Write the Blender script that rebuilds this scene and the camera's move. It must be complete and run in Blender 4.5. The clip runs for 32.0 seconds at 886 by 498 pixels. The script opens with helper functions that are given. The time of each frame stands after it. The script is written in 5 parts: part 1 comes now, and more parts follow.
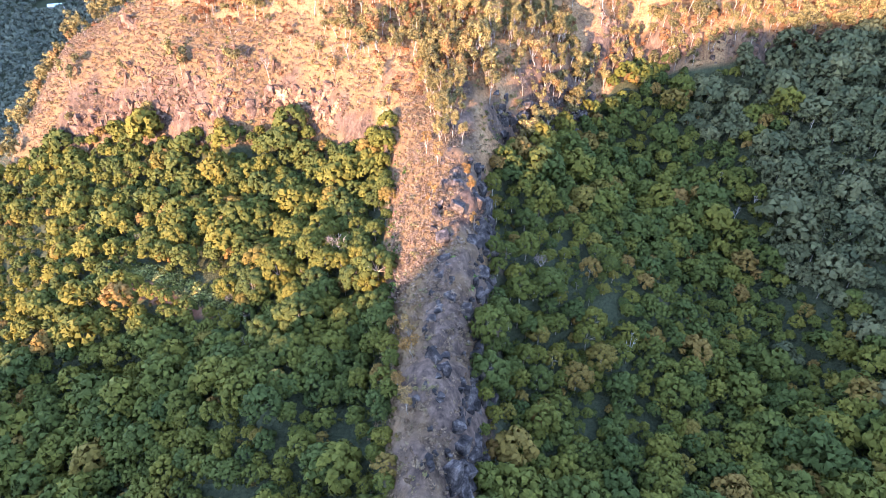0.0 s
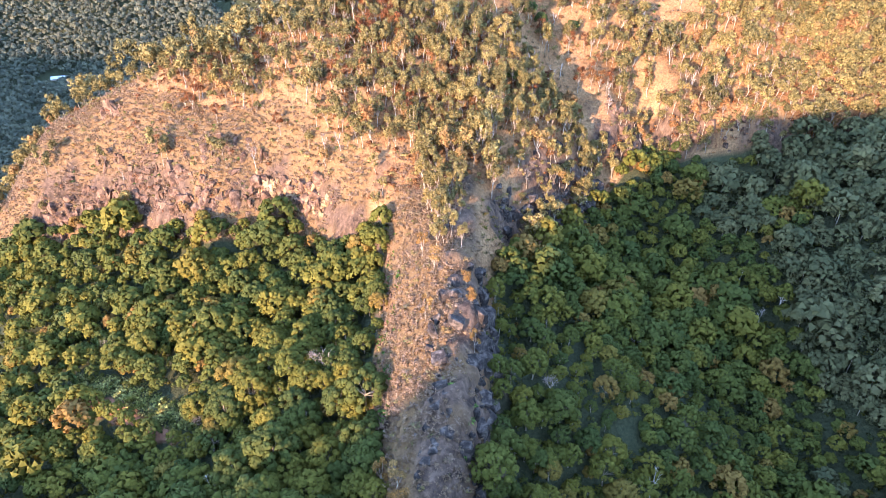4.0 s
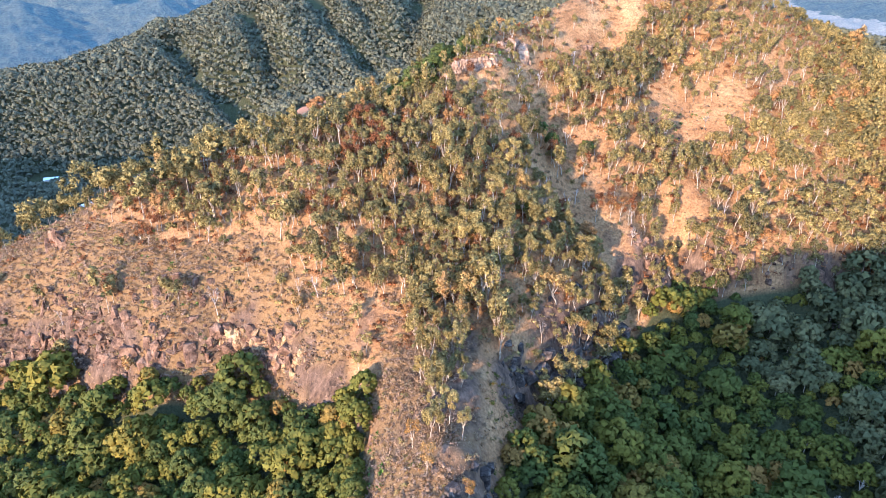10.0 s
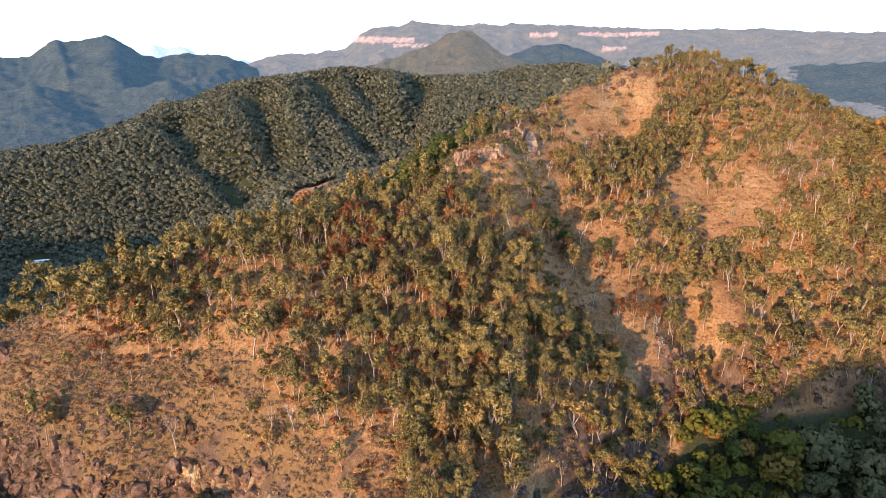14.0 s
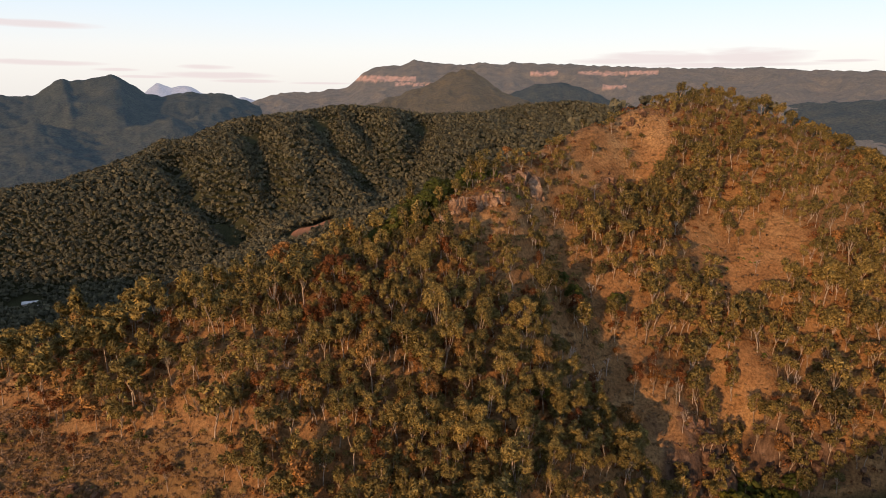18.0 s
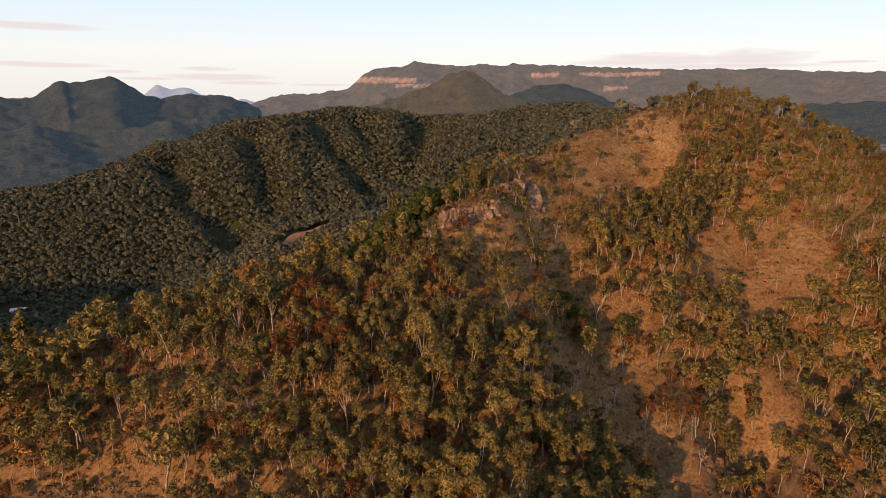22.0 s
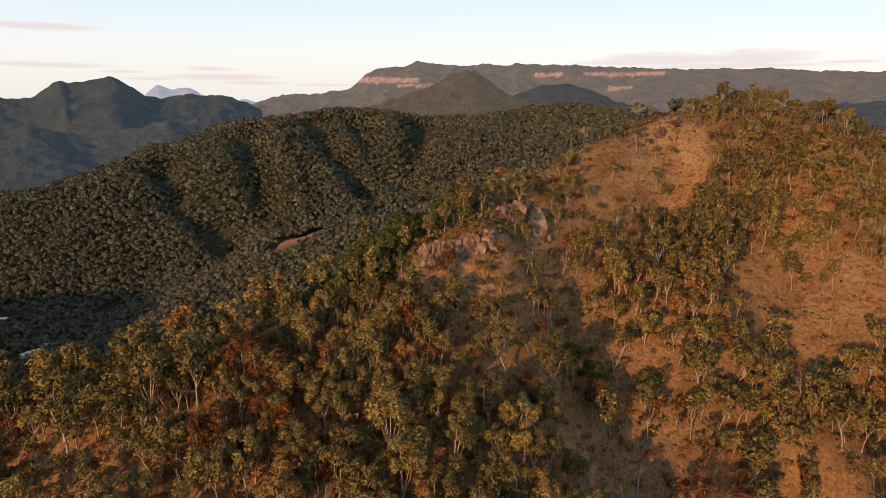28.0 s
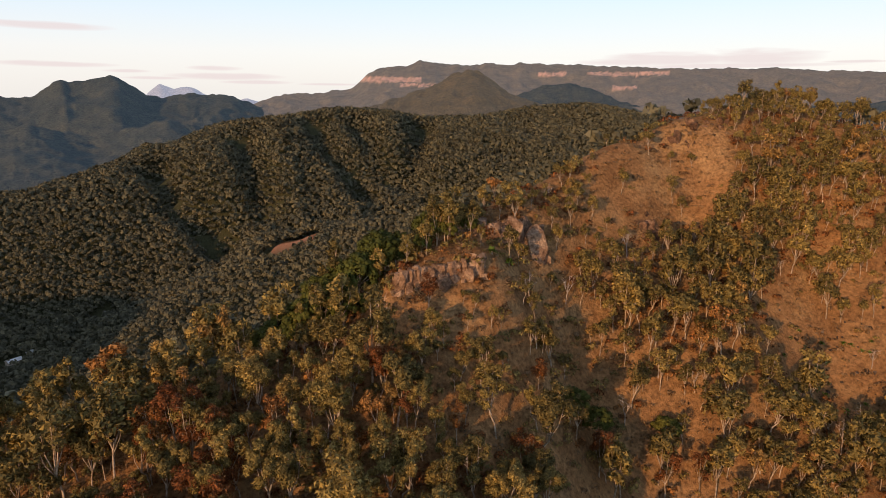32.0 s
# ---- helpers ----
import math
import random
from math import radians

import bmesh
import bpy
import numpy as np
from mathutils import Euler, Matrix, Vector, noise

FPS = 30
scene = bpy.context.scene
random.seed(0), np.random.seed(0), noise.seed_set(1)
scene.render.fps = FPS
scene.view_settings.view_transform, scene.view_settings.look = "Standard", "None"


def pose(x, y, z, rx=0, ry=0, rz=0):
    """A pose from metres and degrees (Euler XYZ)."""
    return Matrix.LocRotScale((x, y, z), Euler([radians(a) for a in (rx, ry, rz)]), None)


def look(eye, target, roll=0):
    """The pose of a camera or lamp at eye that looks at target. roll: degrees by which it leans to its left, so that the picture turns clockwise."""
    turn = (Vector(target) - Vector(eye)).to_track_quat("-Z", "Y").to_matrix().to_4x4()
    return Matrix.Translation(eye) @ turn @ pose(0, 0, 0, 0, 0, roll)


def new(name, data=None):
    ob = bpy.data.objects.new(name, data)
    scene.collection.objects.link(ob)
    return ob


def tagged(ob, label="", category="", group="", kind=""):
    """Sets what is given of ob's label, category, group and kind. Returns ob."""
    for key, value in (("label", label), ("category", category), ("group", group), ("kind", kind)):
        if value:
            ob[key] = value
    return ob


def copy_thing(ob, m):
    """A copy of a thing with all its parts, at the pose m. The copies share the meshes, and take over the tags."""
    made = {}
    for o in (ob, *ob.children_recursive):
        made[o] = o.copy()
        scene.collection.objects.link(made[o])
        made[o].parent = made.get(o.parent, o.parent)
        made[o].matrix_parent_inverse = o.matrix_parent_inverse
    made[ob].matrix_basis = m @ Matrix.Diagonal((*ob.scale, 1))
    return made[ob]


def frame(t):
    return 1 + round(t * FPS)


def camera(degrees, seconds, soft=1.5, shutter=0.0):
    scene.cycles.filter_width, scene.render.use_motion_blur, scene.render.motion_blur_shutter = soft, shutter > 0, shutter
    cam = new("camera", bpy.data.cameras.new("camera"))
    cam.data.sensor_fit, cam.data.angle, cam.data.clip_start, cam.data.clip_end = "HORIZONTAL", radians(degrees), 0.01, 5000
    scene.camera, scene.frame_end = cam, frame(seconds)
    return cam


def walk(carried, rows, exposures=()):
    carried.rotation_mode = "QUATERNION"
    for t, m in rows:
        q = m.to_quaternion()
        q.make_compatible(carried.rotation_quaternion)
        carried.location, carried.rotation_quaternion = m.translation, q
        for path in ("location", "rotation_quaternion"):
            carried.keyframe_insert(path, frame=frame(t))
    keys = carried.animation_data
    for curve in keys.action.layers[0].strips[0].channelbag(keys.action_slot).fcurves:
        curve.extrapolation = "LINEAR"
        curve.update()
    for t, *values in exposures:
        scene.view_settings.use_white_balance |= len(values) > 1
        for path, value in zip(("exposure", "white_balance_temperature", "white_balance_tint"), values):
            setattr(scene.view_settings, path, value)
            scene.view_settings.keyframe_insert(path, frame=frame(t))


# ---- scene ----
cam = camera(69.4, 32.0, soft=0.7)
METRES, EYE, TILT, LEAN, TURN = 220.0, 300.0, -37.1, 0.0, 0.0
ROWS = [
    (0.0, 0.0, 0.0, 0.0, 0.0, 0.0, -0.0),
    (0.5, -0.0004, 0.0109, 0.0093, -0.03, 0.88, -0.04),
    (1.0, 0.0013, 0.0232, 0.0177, 0.05, 1.95, -0.04),
    (1.5, 0.0015, 0.0356, 0.0276, 0.04, 2.88, -0.1),
    (2.0, 0.0015, 0.0475, 0.0368, 0.01, 3.75, -0.16),
    (2.5, 0.0017, 0.06, 0.0464, -0.01, 4.15, -0.2),
    (3.0, 0.0027, 0.0728, 0.0563, 0.0, 4.56, -0.22),
    (3.5, 0.0037, 0.086, 0.066, 0.02, 5.03, -0.25),
    (5.5, 0.0059, 0.1427, 0.1069, 0.02, 7.2, -0.33),
    (6.0, 0.0062, 0.1566, 0.119, 0.02, 7.73, -0.39),
    (6.5, 0.0075, 0.1712, 0.1297, 0.06, 8.35, -0.36),
    (7.0, 0.0079, 0.1858, 0.14, 0.09, 9.01, -0.4),
    (7.5, 0.0079, 0.2007, 0.1515, 0.1, 9.64, -0.4),
    (8.0, 0.0083, 0.2164, 0.1629, 0.13, 10.34, -0.41),
    (8.5, 0.0073, 0.2312, 0.1744, 0.07, 11.06, -0.44),
    (9.0, 0.008, 0.246, 0.1865, 0.09, 11.82, -0.44),
    (9.5, 0.0087, 0.2612, 0.1975, 0.1, 12.69, -0.47),
    (10.0, 0.0092, 0.2765, 0.2093, 0.1, 13.51, -0.5),
    (10.5, 0.0097, 0.2923, 0.2212, 0.11, 14.34, -0.54),
    (11.0, 0.01, 0.3081, 0.2318, 0.12, 15.22, -0.54),
    (11.5, 0.0101, 0.3236, 0.2438, 0.15, 16.08, -0.55),
    (12.0, 0.0097, 0.3387, 0.2564, 0.15, 16.94, -0.56),
    (12.5, 0.0094, 0.3534, 0.2673, 0.16, 17.8, -0.57),
    (13.0, 0.0094, 0.3675, 0.2783, 0.18, 18.64, -0.58),
    (13.5, 0.0095, 0.3803, 0.2884, 0.19, 19.47, -0.6),
    (14.0, 0.01, 0.3925, 0.2972, 0.21, 20.29, -0.62),
    (14.5, 0.0107, 0.404, 0.306, 0.22, 21.07, -0.63),
    (16.5, 0.0153, 0.4502, 0.3402, 0.29, 23.42, -0.7),
    (17.0, 0.0169, 0.462, 0.349, 0.31, 23.45, -0.69),
    (17.5, 0.0184, 0.474, 0.358, 0.34, 23.48, -0.68),
    (18.0, 0.0199, 0.4856, 0.3666, 0.36, 23.49, -0.68),
    (18.5, 0.0215, 0.4968, 0.3748, 0.37, 23.51, -0.69),
    (19.0, 0.0232, 0.5074, 0.3826, 0.38, 23.52, -0.7),
    (19.5, 0.0253, 0.5176, 0.3895, 0.4, 23.54, -0.7),
    (20.0, 0.0276, 0.5273, 0.3958, 0.41, 23.56, -0.71),
    (20.5, 0.0297, 0.5364, 0.4025, 0.42, 23.57, -0.71),
    (21.0, 0.0313, 0.5453, 0.4099, 0.43, 23.59, -0.71),
    (21.5, 0.0333, 0.5546, 0.417, 0.46, 23.61, -0.7),
    (22.0, 0.0352, 0.5646, 0.4247, 0.48, 23.62, -0.69),
    (22.5, 0.0373, 0.575, 0.4326, 0.5, 23.64, -0.69),
    (23.0, 0.0391, 0.5856, 0.4404, 0.51, 23.66, -0.7),
    (23.5, 0.0409, 0.5961, 0.4486, 0.53, 23.66, -0.69),
    (24.0, 0.0426, 0.6072, 0.4572, 0.54, 23.67, -0.7),
    (24.5, 0.0443, 0.6188, 0.4664, 0.56, 23.68, -0.72),
    (25.0, 0.0463, 0.6307, 0.4757, 0.58, 23.68, -0.73),
    (25.5, 0.048, 0.6427, 0.4855, 0.6, 23.67, -0.75),
    (27.5, 0.0551, 0.6911, 0.5261, 0.69, 23.59, -0.84),
    (28.0, 0.0571, 0.7031, 0.5354, 0.73, 23.61, -0.86),
    (28.5, 0.059, 0.7151, 0.5446, 0.74, 23.6, -0.9),
    (29.0, 0.0611, 0.7269, 0.5536, 0.77, 23.6, -0.92),
    (29.5, 0.0633, 0.7385, 0.5624, 0.79, 23.6, -0.95),
    (30.0, 0.0656, 0.7495, 0.5709, 0.82, 23.59, -0.99),
    (30.5, 0.0679, 0.7596, 0.5785, 0.85, 23.6, -1.02),
    (31.0, 0.0704, 0.7704, 0.5863, 0.87, 23.59, -1.05),
    (31.5, 0.0731, 0.7812, 0.5942, 0.9, 23.57, -1.08),
    (32.0, 0.0759, 0.7917, 0.6021, 0.93, 23.57, -1.1),
]
walk(cam, [(t, pose(0, 0, EYE, TILT, LEAN, TURN) @ pose(METRES * x, METRES * y, METRES * z, 90 + pitch, roll, yaw)) for t, x, y, z, yaw, pitch, roll in ROWS],
     exposures=[(0.0, 2.96, 4950, 16), (3.0, 2.74, 4850, 13), (6.0, 2.53, 4650, 6), (9.0, 2.4, 4500, 5), (11.0, 2.17, 4550, 7), (13.0, 1.82, 5000, 8), (14.5, 1.15, 5700, 9), (16.5, 0.26, 7000, 16), (19.0, 0.11, 7150, 17), (32.0, 0.11, 7150, 17)])

# ---- light ----
SUN_AZ, SUN_EL = 30.0, 11.0          # light travels this many degrees right of +y, and down
world = bpy.data.worlds.new("sky")
scene.world = world
world.use_nodes = True
wn, wl = world.node_tree.nodes, world.node_tree.links
sky = wn.new("ShaderNodeTexSky")
sky.sky_type = "NISHITA"
sky.sun_disc = False
sky.sun_elevation = radians(SUN_EL)
sky.sun_rotation = radians(180 + SUN_AZ)
sky.air_density, sky.dust_density, sky.ozone_density = 1.0, 1.5, 1.0
# pale evening sky: bright towards the horizon, thin cloud bars low down
tc = wn.new("ShaderNodeTexCoord")
sep = wn.new("ShaderNodeSeparateXYZ")
wl.new(tc.outputs["Generated"], sep.inputs[0])


def wmath(op, a, b=None, c=None):
    n = wn.new("ShaderNodeMath")
    n.operation = op
    for i, v in enumerate((a, b, c)):
        if v is None:
            continue
        if isinstance(v, (int, float)):
            n.inputs[i].default_value = v
        else:
            wl.new(v, n.inputs[i])
    return n.outputs[0]


azim = wmath("MULTIPLY", wmath("ARCTAN2", sep.outputs[0], sep.outputs[1]), 57.2958)
elev = wmath("MULTIPLY", wmath("ARCSINE", sep.outputs[2]), 57.2958)
pale = wn.new("ShaderNodeValToRGB")
stops = [(0.0, (6.0, 6.35, 6.4)), (0.06, (5.9, 6.5, 6.9)), (0.13, (4.7, 6.2, 7.5)), (0.3, (2.7, 3.3, 4.2)), (1.0, (1.2, 1.6, 2.3))]
while len(pale.color_ramp.elements) < len(stops):
    pale.color_ramp.elements.new(0.5)
for k, (p, c) in zip(pale.color_ramp.elements, stops):
    k.position, k.color = p, (*c, 1)
wl.new(sep.outputs[2], pale.inputs[0])
wmix = wn.new("ShaderNodeMix")
wmix.data_type = "RGBA"
wmix.inputs[0].default_value = 0.82
wl.new(sky.outputs[0], wmix.inputs[6])
wl.new(pale.outputs[0], wmix.inputs[7])
wisp = wn.new("ShaderNodeTexNoise")
wisp.inputs["Scale"].default_value, wisp.inputs["Detail"].default_value = 1.0, 6.0
stretch = wn.new("ShaderNodeCombineXYZ")
wl.new(wmath("MULTIPLY", azim, 0.22), stretch.inputs[0])
wl.new(wmath("MULTIPLY", elev, 1.7), stretch.inputs[1])
wl.new(stretch.outputs[0], wisp.inputs["Vector"])
wob = wmath("MULTIPLY", wmath("SUBTRACT", wisp.outputs["Fac"], 0.5), 1.0)
CLOUDS = [(17.6, 2.95, 5.6, 0.6), (14.5, 2.75, 5.0, 0.3), (23.9, 3.0, 4.4, 0.7), (21.7, 2.4, 8.5, 0.22), (30.5, 2.57, 2.2, 0.12), (-32.0, 4.8, 4.6, 0.3), (-31.6, 2.1, 4.2, 0.22), (-26.9, 1.7, 1.7, 0.13), (-20.3, 2.05, 2.3, 0.2), (-19.5, 1.4, 4.6, 0.3), (-17.1, 0.95, 3.0, 0.16), (-11.1, 0.85, 3.0, 0.12), (-25.0, 1.2, 2.4, 0.12)]
cover = None
for ca, ce, cw, ch in CLOUDS:
    u = wmath("DIVIDE", wmath("SUBTRACT", azim, ca), cw)
    v = wmath("DIVIDE", wmath("SUBTRACT", wmath("ADD", elev, wmath("MULTIPLY", wob, ch)), ce), ch)
    d = wmath("ADD", wmath("MULTIPLY", u, u), wmath("MULTIPLY", v, v))
    g = wmath("MULTIPLY", wmath("SUBTRACT", 1.15, wmath("ADD", d, wob)), 1.1)
    g = wmath("MAXIMUM", g, 0.0)
    cover = g if cover is None else wmath("MAXIMUM", cover, g)
cover = wmath("MULTIPLY", wmath("MINIMUM", cover, 1.0), 0.72)
cmix = wn.new("ShaderNodeMix")
cmix.data_type = "RGBA"
wl.new(cover, cmix.inputs[0])
wl.new(wmix.outputs[2], cmix.inputs[6])
cmix.inputs[7].default_value = (4.8, 4.45, 4.65, 1)
wn["Background"].inputs["Strength"].default_value = 0.15
wl.new(cmix.outputs[2], wn["Background"].inputs["Color"])
ld = bpy.data.lights.new("sun", "SUN")
ld.energy, ld.angle, ld.color = 3.5, radians(0.6), (1.0, 0.57, 0.27)
sun = new("sun", ld)
az, el = radians(SUN_AZ), radians(SUN_EL)
SUNWAY = Vector((math.sin(az) * math.cos(el), math.cos(az) * math.cos(el), -math.sin(el)))
sun.matrix_world = look(Vector((0, 0, 600)), Vector((0, 0, 600)) + SUNWAY)

# ---- materials ----
def material(name, rough=0.9):
    m = bpy.data.materials.new(name)
    m.use_nodes = True
    b = m.node_tree.nodes["Principled BSDF"]
    b.inputs["Roughness"].default_value = rough
    b.inputs["Specular IOR Level"].default_value = 0.15
    return m, m.node_tree.nodes, m.node_tree.links, b


def ramp(nodes, stops):
    r = nodes.new("ShaderNodeValToRGB")
    e = r.color_ramp.elements
    while len(e) < len(stops):
        e.new(0.5)
    for k, (p, c) in zip(e, stops):
        k.position, k.color = p, (*c, 1)
    return r


def noise_tex(nodes, links, scale, detail=4.0, rough=0.6, coords=None):
    n = nodes.new("ShaderNodeTexNoise")
    n.inputs["Scale"].default_value, n.inputs["Detail"].default_value, n.inputs["Roughness"].default_value = scale, detail, rough
    if coords is None:
        coords = nodes.new("ShaderNodeNewGeometry").outputs["Position"]
    links.new(coords, n.inputs["Vector"])
    return n


def mix(nodes, links, fac, a, b, kind="MIX"):
    x = nodes.new("ShaderNodeMix")
    x.data_type, x.blend_type = "RGBA", kind
    for s, v in ((0, fac), (6, a), (7, b)):
        if isinstance(v, (int, float)):
            x.inputs[s].default_value = v
        elif isinstance(v, tuple):
            x.inputs[s].default_value = (*v, 1)
        else:
            links.new(v, x.inputs[s])
    return x.outputs[2]


def leaf_material(name, dark, mid, light, warm=None, spread=1.0):
    """Foliage: one tint for each tree, a finer one for each leaf clump, some light passing through."""
    m, n, l, b = material(name, 0.75)
    at = n.new("ShaderNodeAttribute")
    at.attribute_name = "tint"
    oi = n.new("ShaderNodeObjectInfo")
    add = n.new("ShaderNodeMath")
    add.operation = "ADD"
    fr = n.new("ShaderNodeMath")
    fr.operation = "FRACT"
    l.new(at.outputs["Fac"], add.inputs[0])
    l.new(oi.outputs["Random"], add.inputs[1])
    l.new(add.outputs[0], fr.inputs[0])
    stops = [(0.0, dark), (0.5, mid), (0.92, light)]
    if warm:
        stops.append((0.985, warm))
    tree = ramp(n, stops)
    l.new(fr.outputs[0], tree.inputs[0])
    geo = n.new("ShaderNodeNewGeometry")
    isl = ramp(n, [(p, tuple(1 + spread * (v - 1) for v in c)) for p, c in ((0.0, (0.4, 0.42, 0.42)), (0.6, (0.95, 0.95, 0.9)), (1.0, (1.75, 1.65, 1.4)))])
    l.new(geo.outputs["Random Per Island"], isl.inputs[0])
    col = mix(n, l, 1.0, tree.outputs[0], isl.outputs[0], "MULTIPLY")
    l.new(col, b.inputs["Base Color"])
    tr = n.new("ShaderNodeBsdfTranslucent")
    l.new(col, tr.inputs["Color"])
    ms = n.new("ShaderNodeMixShader")
    ms.inputs[0].default_value = 0.14
    l.new(b.outputs[0], ms.inputs[1])
    l.new(tr.outputs[0], ms.inputs[2])
    l.new(ms.outputs[0], n["Material Output"].inputs["Surface"])
    return m


GUM = leaf_material("gum_leaves", (0.158, 0.136, 0.058), (0.252, 0.208, 0.08), (0.33, 0.262, 0.1), (0.36, 0.195, 0.08), spread=0.8)
RAIN = leaf_material("rainforest_leaves", (0.068, 0.083, 0.02), (0.112, 0.115, 0.02), (0.158, 0.139, 0.021), (0.22, 0.135, 0.035), spread=0.3)
# bluer, paler leaf colour: distance haze mixed into the far forest
FAR = leaf_material("far_hazy_leaves", (0.09, 0.097, 0.07), (0.13, 0.134, 0.094), (0.17, 0.168, 0.112), spread=0.2)
RUST = leaf_material("rust_leaves", (0.17, 0.07, 0.032), (0.23, 0.095, 0.04), (0.27, 0.135, 0.052))
YELLOW = leaf_material("yellow_leaves", (0.3, 0.22, 0.05), (0.34, 0.24, 0.06), (0.36, 0.26, 0.08))
FROND = leaf_material("frond_leaves", (0.09, 0.15, 0.03), (0.12, 0.19, 0.04), (0.16, 0.22, 0.05))
TWIG = leaf_material("bare_twigs", (0.2, 0.16, 0.15), (0.26, 0.2, 0.19), (0.3, 0.25, 0.23))

BARK, n_, l_, b_ = material("pale_bark", 0.8)
bk = noise_tex(n_, l_, 1.3, 6)
br = ramp(n_, [(0.3, (0.13, 0.1, 0.075)), (0.47, (0.33, 0.27, 0.21)), (0.68, (0.55, 0.48, 0.4))])
l_.new(bk.outputs["Fac"], br.inputs[0])
l_.new(br.outputs[0], b_.inputs["Base Color"])

